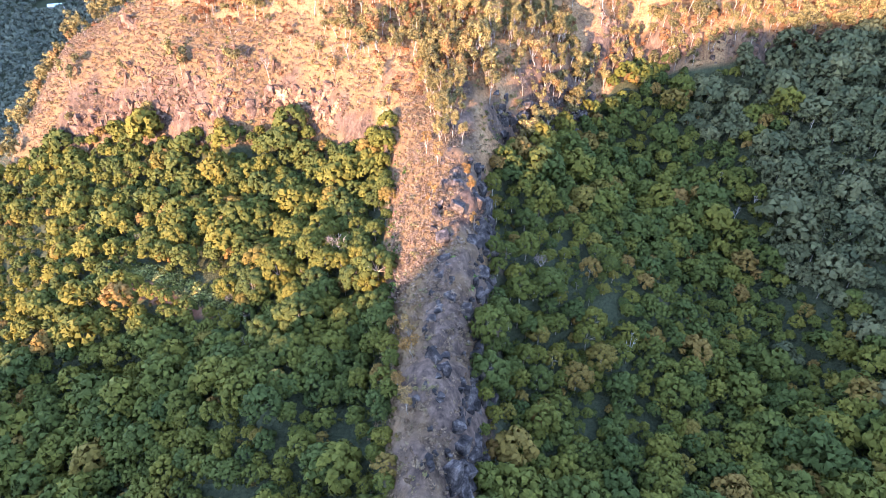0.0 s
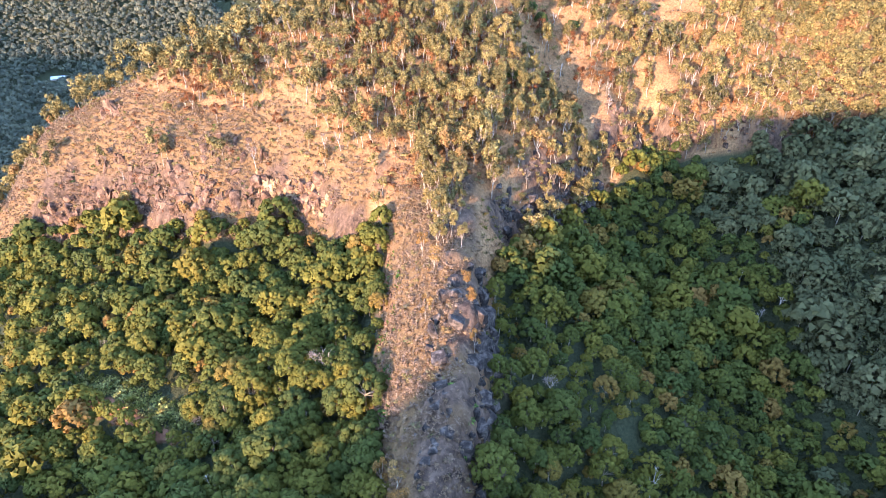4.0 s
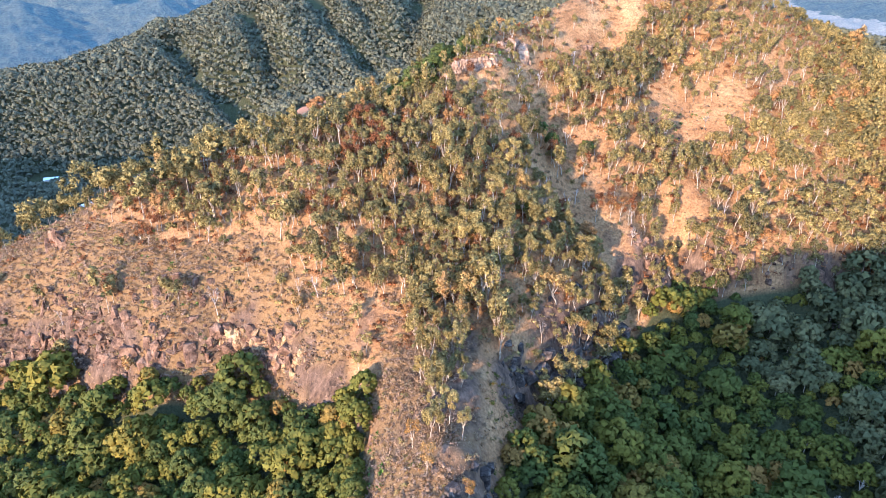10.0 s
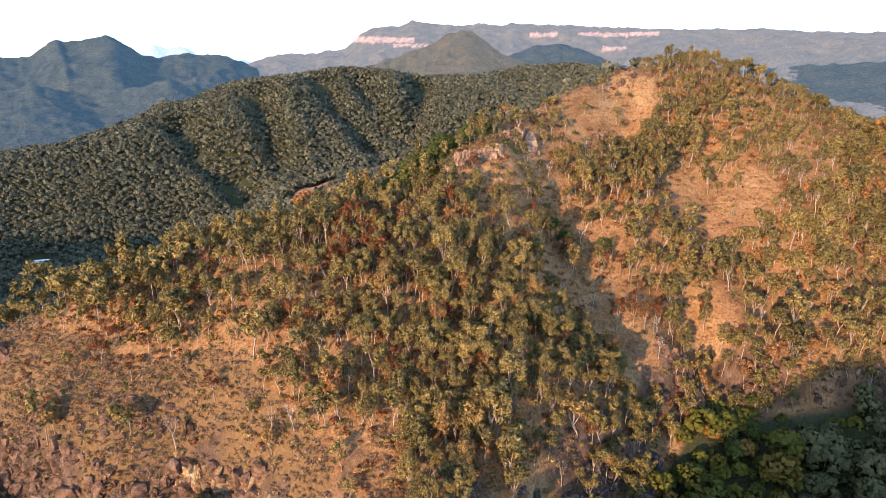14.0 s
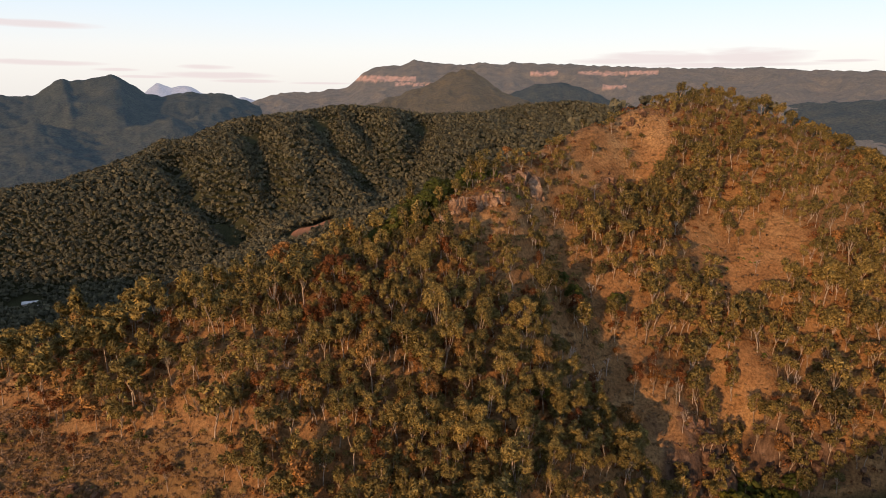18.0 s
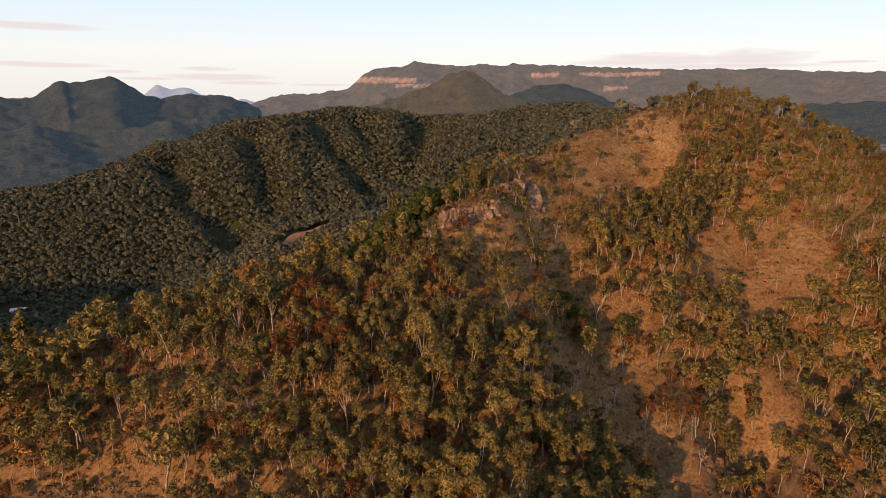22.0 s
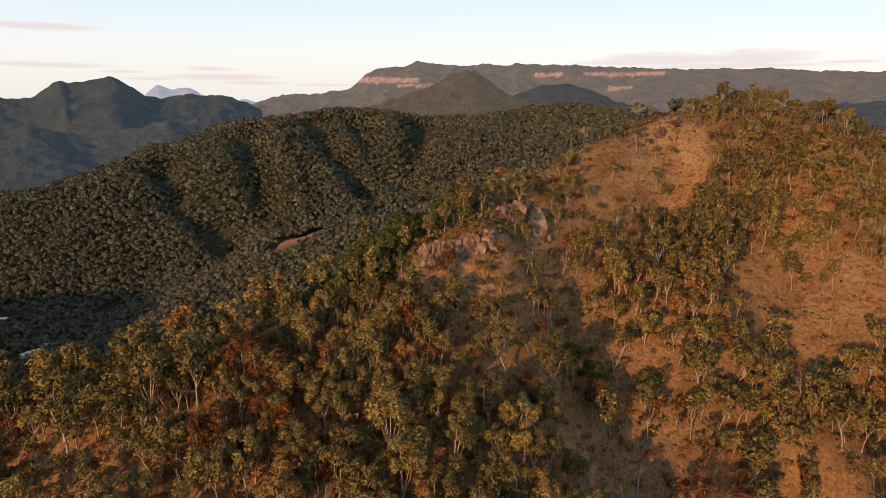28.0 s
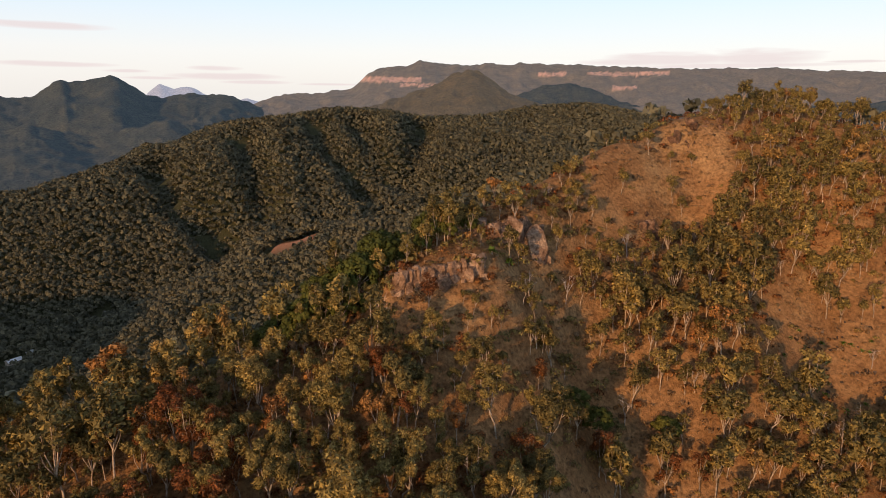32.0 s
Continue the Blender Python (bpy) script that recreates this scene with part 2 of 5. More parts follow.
# ---- terrain: lines along crests, gullies, cliff tops and cliff feet ----
LINES = {
    "bare_face": [(61, 393, 272), (72, 398, 271), (88, 410, 278), (94, 406, 281), (80, 393, 259), (66, 386, 264), (92, 384, 252)],
    "spine_crest": [(-6, 30, 160), (-5, 70, 168), (-4, 105, 173), (-2, 127, 175), (-3, 142, 176), (0, 158, 180), (1, 180, 186), (0, 200, 190), (-1, 218, 193), (-4, 245, 195)],
    "spine_left_foot": [(-16, 60, 150), (-18, 105, 154), (-21, 140, 156), (-23, 170, 160), (-24, 190, 163), (-26, 215, 164), (-28, 232, 168)],
    "spine_left_lip": [(-10, 105, 168), (-13, 140, 171), (-15, 169, 172), (-15, 183, 174), (-16, 201, 177), (-18, 218, 177), (-20, 233, 183)],
    "spine_right_lip": [(0, 70, 164), (3, 105, 169), (5, 130, 172), (8, 155, 181), (9, 178, 190), (9, 200, 192), (9, 222, 193)],
    "spine_right_foot": [(6, 70, 150), (10, 105, 152), (16, 130, 153), (18, 157, 158), (19, 180, 165), (19, 205, 171)],
    "left_bench": [(-48, 60, 140), (-48, 124, 158), (-28, 143, 153), (-35, 179, 164), (-62, 203, 155), (-66, 183, 152), (-42, 228, 163), (-73, 145, 141)],
    "left_bench_out": [(-110, 60, 105), (-120, 120, 116), (-113, 159, 129), (-108, 175, 147), (-95, 233, 154), (-140, 252, 153), (-123, 181, 144), (-172, 229, 141), (-160, 160, 124), (-240, 170, 80), (-240, 230, 105)],
    "cliff_foot": [(-230, 268, 128), (-180, 270, 150), (-150, 274, 163), (-122, 264, 168), (-95, 256, 172), (-70, 260, 174), (-48, 250, 173), (-34, 241, 172)],
    "cliff_lip": [(-180, 284, 176), (-150, 282, 178), (-122, 271, 186), (-95, 264, 189), (-71, 267, 188), (-52, 260, 188), (-38, 250, 187)],
    "left_slope": [(-165, 297, 192), (-147, 300, 201), (-113, 276, 198), (-88, 276, 199), (-60, 272, 202), (-43, 260, 198), (-27, 252, 193)],
    "west_slope": [(-102, 301, 217), (-79, 296, 217), (-45, 291, 227), (-10, 293, 226), (-14, 275, 212), (0, 262, 203), (16, 276, 211), (20, 293, 222)],
    "west_crest": [(-185, 312, 190), (-147, 312, 208), (-120, 318, 222), (-88, 322, 231), (-38, 320, 243), (-14, 337, 250), (-3, 348, 257), (6, 354, 264), (22, 364, 270), (34, 376, 275), (46, 390, 279), (66, 408, 287.5), (85, 420, 293), (103, 432, 296), (130, 444, 297), (148, 435, 290), (164, 427, 281), (200, 440, 270), (240, 462, 252), (300, 500, 228)],
    "spur": [(-8, 305, 236), (12, 312, 239), (26, 308, 232), (35, 294, 216), (48, 296, 204)],
    "ledge_foot": [(-6, 336, 252), (5, 339, 260), (14, 341, 262), (24, 345, 264)],
    "ledge_lip": [(4, 343, 265), (14, 346, 267), (24, 350, 268)],
    "gully": [(50, 376, 262), (43, 352, 240), (46, 338, 228), (52, 327, 214), (58, 315, 203), (66, 304, 190)],
    "gully_bank": [(84, 372, 250), (78, 352, 235), (68, 336, 216), (74, 324, 209), (75, 318, 203)],
    "buttress_lip": [(15, 236, 194), (20, 250, 197), (31, 262, 198), (44, 274, 199), (54, 286, 196), (60, 296, 193)],
    "buttress_face": [(28, 239, 169), (24, 246, 186), (40, 250, 168), (50, 261, 169), (51, 273, 184), (62, 284, 180), (60, 274, 168), (69, 289, 170), (76, 302, 178)],
    "slot": [(92, 331, 199), (96, 323, 186), (97, 337, 205)],
    "knob": [(83, 322, 200), (88, 316, 195), (77, 309, 192), (86, 305, 178), (95, 311, 178)],
    "east_slope": [(110, 367, 227.5), (114, 378, 238), (131, 336, 199), (119, 336, 206), (133, 344, 206), (98, 366, 235), (88, 362, 243), (140, 364, 232), (148, 380, 246), (160, 389, 245), (116, 398, 257), (128, 362, 228), (105, 340, 213), (170, 345, 212)],
    "east_cliff_lip": [(112, 321, 199), (125, 319, 198), (144, 316, 199), (180, 318, 200), (215, 325, 204)],
    "east_cliff_foot": [(106, 315, 178), (125, 310, 180), (142, 309, 182), (158, 308, 184), (180, 308, 187), (215, 310, 192)],
    "east_side": [(196, 395, 235), (185, 330, 206), (240, 370, 222), (260, 420, 233), (330, 430, 215), (230, 255, 190), (260, 320, 215), (230, 150, 180), (300, 230, 222), (280, 60, 205)],
    "amphitheatre": [(122, 279, 162), (158, 292, 172), (159, 281, 170), (137, 302, 170), (92, 250, 142), (72, 262, 151), (135, 236, 141), (143, 237, 151), (164, 238, 157), (160, 264, 172), (180, 205, 160), (104, 296, 168)],
    "east_creek": [(40, 40, 112), (50, 100, 124), (26, 153, 153), (39, 152, 146), (32, 171, 164), (30, 208, 173), (60, 178, 155), (78, 174, 146), (86, 172, 134), (78, 208, 142), (62, 243, 156), (137, 198, 126), (138, 167, 115), (110, 140, 118), (170, 140, 140)],
    "behind_hill": [(-230, 360, 130), (-160, 380, 160), (-90, 390, 190), (-20, 420, 205), (40, 450, 235), (110, 500, 262), (-160, 480, 100), (-60, 540, 130), (60, 600, 170), (170, 560, 240)],
    "home_valley": [(-300, 250, 60), (-420, 450, 30), (-480, 700, 20), (-556, 942, 31), (-430, 1000, 35), (-330, 1060, 60), (-230, 1140, 80), (-90, 1250, 130)],
    "back_spur": [(100, 760, 195), (0, 860, 175), (-90, 950, 145), (-170, 1016, 113), (-240, 1060, 95), (-280, 800, 70), (-130, 720, 95)],
    "wooded_ridge": [(-1400, 900, 60), (-1000, 1020, 90), (-680, 1130, 125), (-505, 1336, 186), (-400, 1430, 236), (-268, 1513, 264), (-210, 1540, 266), (-100, 1590, 256), (0, 1640, 240), (80, 1680, 248), (180, 1720, 266), (300, 1720, 274), (390, 1690, 262), (470, 1620, 235), (600, 1500, 225)],
    "ridge_slope": [(-501, 1171, 120), (-375, 1350, 202), (-300, 1300, 172), (-152, 1269, 146), (-206, 1019, 116), (200, 1200, 118), (350, 1000, 180), (100, 1120, 105), (-40, 1180, 88)],
    "far_valley": [(-1500, 1500, -20), (-900, 1700, 0), (-500, 1900, 60), (0, 2200, 120), (500, 2300, 130), (1200, 1800, 100), (1500, 1000, 60), (700, 700, 150), (600, 300, 190), (-900, 500, 0), (-1500, 300, -20), (-600, 100, 40)],
    "shade_hill": [(-360, -85, 165), (-315, -107, 188), (-278, -128, 208), (-256, -141, 220), (-231, -155, 230), (-212, -166, 228), (-203, -171, 230), (-196, -175, 234), (-191, -178, 250), (-186, -181, 284), (-177, -186, 300), (-167, -192, 305), (-152, -201, 315), (-125, -216, 322), (-38, -266, 328), (91, -341, 315), (220, -420, 290)],
    "shade_hill_back": [(-425, -136, 170), (-373, -166, 170), (-321, -196, 170), (-286, -216, 170), (-260, -231, 170), (-239, -243, 170), (-475, -222, 150), (-423, -252, 150), (-371, -282, 150), (-336, -302, 150), (-310, -317, 150), (-289, -330, 150)],
    # unseen ridge left of the view, added to shade the home valley
    "west_shade_range": [(-1150, 330, 210), (-900, 150, 225), (-760, 60, 220), (-650, -10, 195)],
    "behind_start": [(-40, -90, 150), (60, -60, 140), (160, -60, 190), (-160, -60, 150)],
    "horizon": [(-4900, -4900, 0), (0, -4900, 0), (4900, -4900, 0), (4900, 0, 60), (4900, 4900, 120), (0, 4900, 120), (-4900, 4900, 0), (-4900, 0, 0), (1500, -1200, 60), (-1500, -1200, 40)],
}


def resampled(pts, step):
    out = []
    for (x0, y0, z0), (x1, y1, z1) in zip(pts, pts[1:]):
        k = max(1, int(math.hypot(x1 - x0, y1 - y0) / step))
        out += [(x0 + (x1 - x0) * i / k, y0 + (y1 - y0) * i / k, z0 + (z1 - z0) * i / k) for i in range(k)]
    return out + [pts[-1]]


SCATTERED = ("bare_face", "left_bench", "left_bench_out", "left_slope", "west_slope", "east_slope", "east_side", "amphitheatre", "east_creek", "behind_hill", "home_valley", "back_spur", "ridge_slope", "far_valley", "behind_start", "shade_hill_back", "horizon", "buttress_face", "slot", "knob")
knots = []
for key, pts in LINES.items():
    if key in SCATTERED:
        knots += pts
    else:
        knots += resampled(pts, 9 if key == "shade_hill" else 12 if key not in ("wooded_ridge",) else 90)
knots = np.array(knots, float)


def kernel(r2):
    return np.sqrt(r2 + 9.0)


def solve_surface(k, smooth=1.2):
    d2 = (k[:, None, 0] - k[None, :, 0]) ** 2 + (k[:, None, 1] - k[None, :, 1]) ** 2
    n = len(k)
    a = np.zeros((n + 3, n + 3))
    a[:n, :n] = kernel(d2) - smooth * np.eye(n)
    a[:n, n:] = np.c_[np.ones(n), k[:, :2]]
    a[n:, :n] = a[:n, n:].T
    return np.linalg.solve(a, np.r_[k[:, 2], 0, 0, 0])


weights = solve_surface(knots)
rng = np.random.default_rng(7)
LATT = rng.random((256, 256))


def value_noise(x, y):
    xi, yi = np.floor(x).astype(int), np.floor(y).astype(int)
    u, v = x - xi, y - yi
    u, v = u * u * (3 - 2 * u), v * v * (3 - 2 * v)
    g = lambda i, j: LATT[(xi + i) % 256, (yi + j) % 256]
    return (g(0, 0) * (1 - u) + g(1, 0) * u) * (1 - v) + (g(0, 1) * (1 - u) + g(1, 1) * u) * v - 0.5


def fbm(x, y, scale, octaves=4):
    out, amp = 0.0, 1.0
    for o in range(octaves):
        out = out + amp * value_noise(x / scale + 17.3 * o, y / scale + 5.1 * o)
        scale, amp = scale / 2.1, amp * 0.5
    return out


def smooth_ground(x, y):
    x, y = np.asarray(x, float), np.asarray(y, float)
    out = np.zeros(x.shape)
    for k, w in zip(knots, weights):
        out += w * kernel((x - k[0]) ** 2 + (y - k[1]) ** 2)
    return out + weights[-3] + weights[-2] * x + weights[-1] * y


def ground(x, y):
    x, y = np.asarray(x, float), np.asarray(y, float)
    z = smooth_ground(x, y)
    far = np.clip((np.hypot(x - 20, y - 250) - 350) / 400, 0, 1) * np.clip((y + 0.6 * np.abs(x) - 300) / 200, 0, 1)
    crest = np.interp(x, [p[0] for p in LINES["wooded_ridge"]], [p[1] for p in LINES["wooded_ridge"]])
    off = np.clip(np.abs(y - crest) / 200, 0, 1)
    z = z + far * (30 * fbm(x, y, 420, 3) * off - 80 * off * np.abs(fbm(x + 0.35 * y + 900, y * 0.4, 230, 3)) + 18 * off)
    for g in RIDGE_GULLIES:
        z = z - 40 * np.exp(-(line_distance(x, y, g) / 32) ** 2)
    return z + 2.2 * fbm(x, y, 22, 4) * (1 - far)


RIDGE_GULLIES = [((-262, 1480), (-221, 1394), (-176, 1337), (-150, 1290)), ((-185, 1500), (-145, 1407), (-121, 1360)), ((-500, 1300), (-424, 1204), (-340, 1150)), ((-380, 1400), (-330, 1300), (-290, 1210)), ((-60, 1560), (-60, 1430), (-80, 1320))]


def line_distance(x, y, pts):
    best = np.full(np.shape(x), 1e9)
    for (x0, y0), (x1, y1) in zip(pts, pts[1:]):
        t = np.clip(((x - x0) * (x1 - x0) + (y - y0) * (y1 - y0)) / ((x1 - x0) ** 2 + (y1 - y0) ** 2), 0, 1)
        best = np.minimum(best, np.hypot(x - x0 - t * (x1 - x0), y - y0 - t * (y1 - y0)))
    return best


def axis(lo, hi, step, first, last, grow):
    core = list(np.arange(lo, hi + 0.01, step))
    s, up = step, []
    p = hi
    while p < last:
        s *= grow
        p += s
        up.append(p)
    s, down = step, []
    p = lo
    while p > first:
        s *= grow
        p -= s
        down.append(p)
    return np.array(down[::-1] + core + up)


def grid_mesh(name, xs, ys, zs):
    ny, nx = zs.shape
    co = np.stack([xs, ys, zs], -1).reshape(-1, 3)
    i = np.arange(nx - 1)[None, :] + nx * np.arange(ny - 1)[:, None]
    quads = np.stack([i, i + 1, i + 1 + nx, i + nx], -1).reshape(-1, 4)
    return raw_mesh(name, co, quads)


def raw_mesh(name, co, faces, smooth=True):
    me = bpy.data.meshes.new(name)
    k = faces.shape[1]
    me.vertices.add(len(co))
    me.vertices.foreach_set("co", np.ascontiguousarray(co, np.float32).ravel())
    me.loops.add(faces.size)
    me.loops.foreach_set("vertex_index", faces.ravel().astype(np.int32))
    me.polygons.add(len(faces))
    me.polygons.foreach_set("loop_start", np.arange(0, faces.size, k, dtype=np.int32))
    me.polygons.foreach_set("use_smooth", np.full(len(faces), smooth))
    me.update(calc_edges=True)
    return me


def point_attr(me, name, values):
    a = me.attributes.new(name, "FLOAT", "POINT")
    a.data.foreach_set("value", np.ascontiguousarray(values, np.float32))


def ellipse(x, y, cx, cy, rx, ry, turn=0.0):
    c, s = math.cos(radians(turn)), math.sin(radians(turn))
    u, v = (x - cx) * c + (y - cy) * s, -(x - cx) * s + (y - cy) * c
    return (u / rx) ** 2 + (v / ry) ** 2


def along(pts, x):
    return np.interp(x, [p[0] for p in pts], [p[1] for p in pts])


def bare_grass(x, y):
    """1 on the open grassy slopes, 0 in the woods."""
    wob = 6 * fbm(x, y, 18, 3)
    b = np.zeros(np.shape(x))
    b = np.maximum(b, ellipse(x + wob, y, 116, 374, 28, 14, 22) < 1)
    b = np.maximum(b, ellipse(x, y + wob * 0.5, 164, 397, 19, 6, 25) < 1)
    b = np.maximum(b, ellipse(x, y + wob * 0.5, 118, 335, 30, 9, 8) < 1)
    b = np.maximum(b, ellipse(x + wob * 0.5, y, 74, 404, 29, 13, 38) < 1)
    b = np.maximum(b, line_distance(x + wob * 0.5, y, [(43, 319), (52, 322), (62, 326), (72, 324), (77, 318)]) < 11)
    b = np.maximum(b, line_distance(x, y, [(52, 310), (62, 312), (71, 311)]) < 6)
    b = np.maximum(b, ellipse(x, y + wob * 0.5, 62, 345, 10, 5, 20) < 1)
    lip = along(LINES["cliff_lip"], np.clip(x, -180, -32))
    b = np.maximum(b, (x < -28) & (y > lip - 14) & (y < lip + np.interp(-x, [28, 42, 60, 79, 105, 150], [4, 14, 19, 23, 26, 32]) + wob))
    return b


def is_rainforest(x, y):
    lip = along(LINES["cliff_lip"], np.clip(x, -180, -32)) - 10
    left = (x < np.interp(y, [70, 130, 165], [-12, -14, -20])) & (y < lip)
    edge = np.interp(x, [17, 28, 40, 50, 60, 70, 80, 88, 97, 105, 115, 160, 215, 300], [208, 233, 245, 256, 272, 285, 297, 303, 311, 312, 309, 308, 314, 330])
    right = (x > np.interp(y, [70, 130, 165, 200], [8, 12, 16, 18])) & (y < edge)
    return left | right


xs = axis(-205, 245, 2.0, -4900, 4900, 1.075)
ys = axis(66, 480, 2.0, -4900, 4900, 1.075)
GX, GY = np.meshgrid(xs, ys)
GZ = ground(GX, GY)
dzx, dzy = np.gradient(GZ, xs, axis=1), np.gradient(GZ, ys, axis=0)
steep = np.hypot(dzx, dzy)
near = (np.abs(GX - 20) < 235) & (GY > 60) & (GY < 490)
rock = np.clip((steep - np.where((GY > 325) & (GX < 130), 2.3, 1.55) + 1.3 * fbm(GX, GY, 11)) / 0.4, 0, 1) * near
spine = np.clip((GX - np.interp(GY, [70, 130, 165], [-15, -16, -21])) / 4, 0, 1) * np.clip((np.interp(GY, [70, 130, 165], [7, 11, 14]) - GX) / 4, 0, 1) * (GY < 248) * (GY > 20)
bare_rock = np.clip(0.15 + 0.055 * (GX + 6) + np.clip((150 - GY) / 60, 0, 0.6) + 1.7 * fbm(GX, GY, 8, 4), 0, 1)
rock = np.maximum(rock, spine * bare_rock)
for cx, cy, rx, ry, turn in ((14, 344, 11, 3, 15), (84, 314, 7, 7, 0), (159, 286, 4, 13, 0), (48, 266, 24, 5, 45), (77, 393, 12, 3, 18), (28, 366, 9, 4, 15)):
    rock = np.maximum(rock, np.clip(0.9 - ellipse(GX, GY, cx, cy, rx, ry, turn) + 1.6 * fbm(GX, GY, 7, 3), 0, 1))
# rock faces are broken up sideways and in height
push = rock * near
jag = lambda ox, sc: fbm(GX + ox, GY + 0.6 * GZ + ox, sc, 4)
co_x, co_y = GX + 3.2 * push * jag(40, 7), GY + 3.2 * push * jag(140, 7)
GZ = GZ + push * (2.4 * jag(240, 6) + 1.2 * np.abs(jag(300, 3)))
damp = (is_rainforest(GX, GY) | ~near | ((GX > np.interp(GY, [70, 130, 165, 200], [6, 11, 14, 18])) & (GY < 205))).astype(float)
me = grid_mesh("ground", co_x, co_y, GZ)
point_attr(me, "rock", rock.ravel())
point_attr(me, "damp", damp.ravel())
point_attr(me, "straw", np.clip(np.maximum(spine, (GX < -20) * bare_grass(GX, GY)) * near, 0, 1).ravel())
point_attr(me, "dirt", ((ellipse(GX, GY, -182, 973, 30, 13, -8) < 1) | (ellipse(GX, GY, -104, 176, 24, 2.6, -24) < 1)).astype(float).ravel())

SOIL, n_, l_, b_ = material("hillside", 0.95)
geo = n_.new("ShaderNodeNewGeometry").outputs["Position"]
g1, g2 = noise_tex(n_, l_, 0.09, 6, 0.65), noise_tex(n_, l_, 1.1, 8, 0.7)
grass = ramp(n_, [(0.3, (0.2, 0.11, 0.05)), (0.5, (0.295, 0.175, 0.083)), (0.7, (0.365, 0.245, 0.125))])
l_.new(g1.outputs["Fac"], grass.inputs[0])
fine = ramp(n_, [(0.32, (0.42, 0.38, 0.36)), (0.5, (0.95, 0.92, 0.9)), (0.66, (1.4, 1.34, 1.28))])
l_.new(g2.outputs["Fac"], fine.inputs[0])
grassy = mix(n_, l_, 1.0, grass.outputs[0], fine.outputs[0], "MULTIPLY")
st = n_.new("ShaderNodeMapping")
st.inputs["Scale"].default_value = (0.7, 0.7, 0.18)
l_.new(geo, st.inputs["Vector"])
r1 = noise_tex(n_, l_, 0.6, 9, 0.72, st.outputs[0])
stone = ramp(n_, [(0.36, (0.034, 0.024, 0.019)), (0.5, (0.11, 0.073, 0.053)), (0.68, (0.22, 0.152, 0.108))])
l_.new(r1.outputs["Fac"], stone.inputs[0])
floor_ = ramp(n_, [(0.35, (0.03, 0.036, 0.018)), (0.7, (0.085, 0.085, 0.042))])
l_.new(g2.outputs["Fac"], floor_.inputs[0])
a1, a2, a3 = (n_.new("ShaderNodeAttribute") for _ in range(3))
a1.attribute_name, a2.attribute_name, a3.attribute_name = "rock", "damp", "dirt"
c = mix(n_, l_, a2.outputs["Fac"], grassy, floor_.outputs[0])
straw = ramp(n_, [(0.3, (0.115, 0.07, 0.034)), (0.5, (0.195, 0.122, 0.056)), (0.7, (0.265, 0.175, 0.086))])
l_.new(g2.outputs["Fac"], straw.inputs[0])
a4 = n_.new("ShaderNodeAttribute")
a4.attribute_name = "straw"
c = mix(n_, l_, a4.outputs["Fac"], c, straw.outputs[0])
c = mix(n_, l_, a1.outputs["Fac"], c, stone.outputs[0])
c = mix(n_, l_, a3.outputs["Fac"], c, (0.4, 0.2, 0.12))
l_.new(c, b_.inputs["Base Color"])
bump = n_.new("ShaderNodeBump")
bump.inputs["Strength"].default_value, bump.inputs["Distance"].default_value = 0.8, 0.6
both = n_.new("ShaderNodeMath")
both.operation = "ADD"
l_.new(r1.outputs["Fac"], both.inputs[0])
l_.new(g2.outputs["Fac"], both.inputs[1])
l_.new(both.outputs[0], bump.inputs["Height"])
l_.new(bump.outputs[0], b_.inputs["Normal"])
me.materials.append(SOIL)
tagged(new("ground", me), "dry grassy hillside with rock spine and forested valleys", "ground", kind="structure")


def ground_at(x, y):
    return float(ground(np.array([x]), np.array([y]))[0])


# ---- trees ----
def tube(path, radii, sides=5):
    """A tapered tube along a path: vertices and triangles."""
    v, f = [], []
    for i, (p, r) in enumerate(zip(path, radii)):
        d = (path[min(i + 1, len(path) - 1)] - path[max(i - 1, 0)]).normalized()
        a = d.orthogonal().normalized()
        bb = d.cross(a)
        for k in range(sides):
            t = 2 * math.pi * k / sides
            v.append(p + r * (math.cos(t) * a + math.sin(t) * bb))
    for i in range(len(path) - 1):
        for k in range(sides):
            a0, b0 = i * sides + k, i * sides + (k + 1) % sides
            f += [(a0, b0, b0 + sides), (a0, b0 + sides, a0 + sides)]
    return v, f


def joined(pieces):
    vs, fs, o = [], [], 0
    for v, f in pieces:
        v, f = np.array(v, float).reshape(-1, 3), np.array(f, int).reshape(-1, 3)
        vs.append(v)
        fs.append(f + o)
        o += len(v)
    return np.concatenate(vs), np.concatenate(fs)


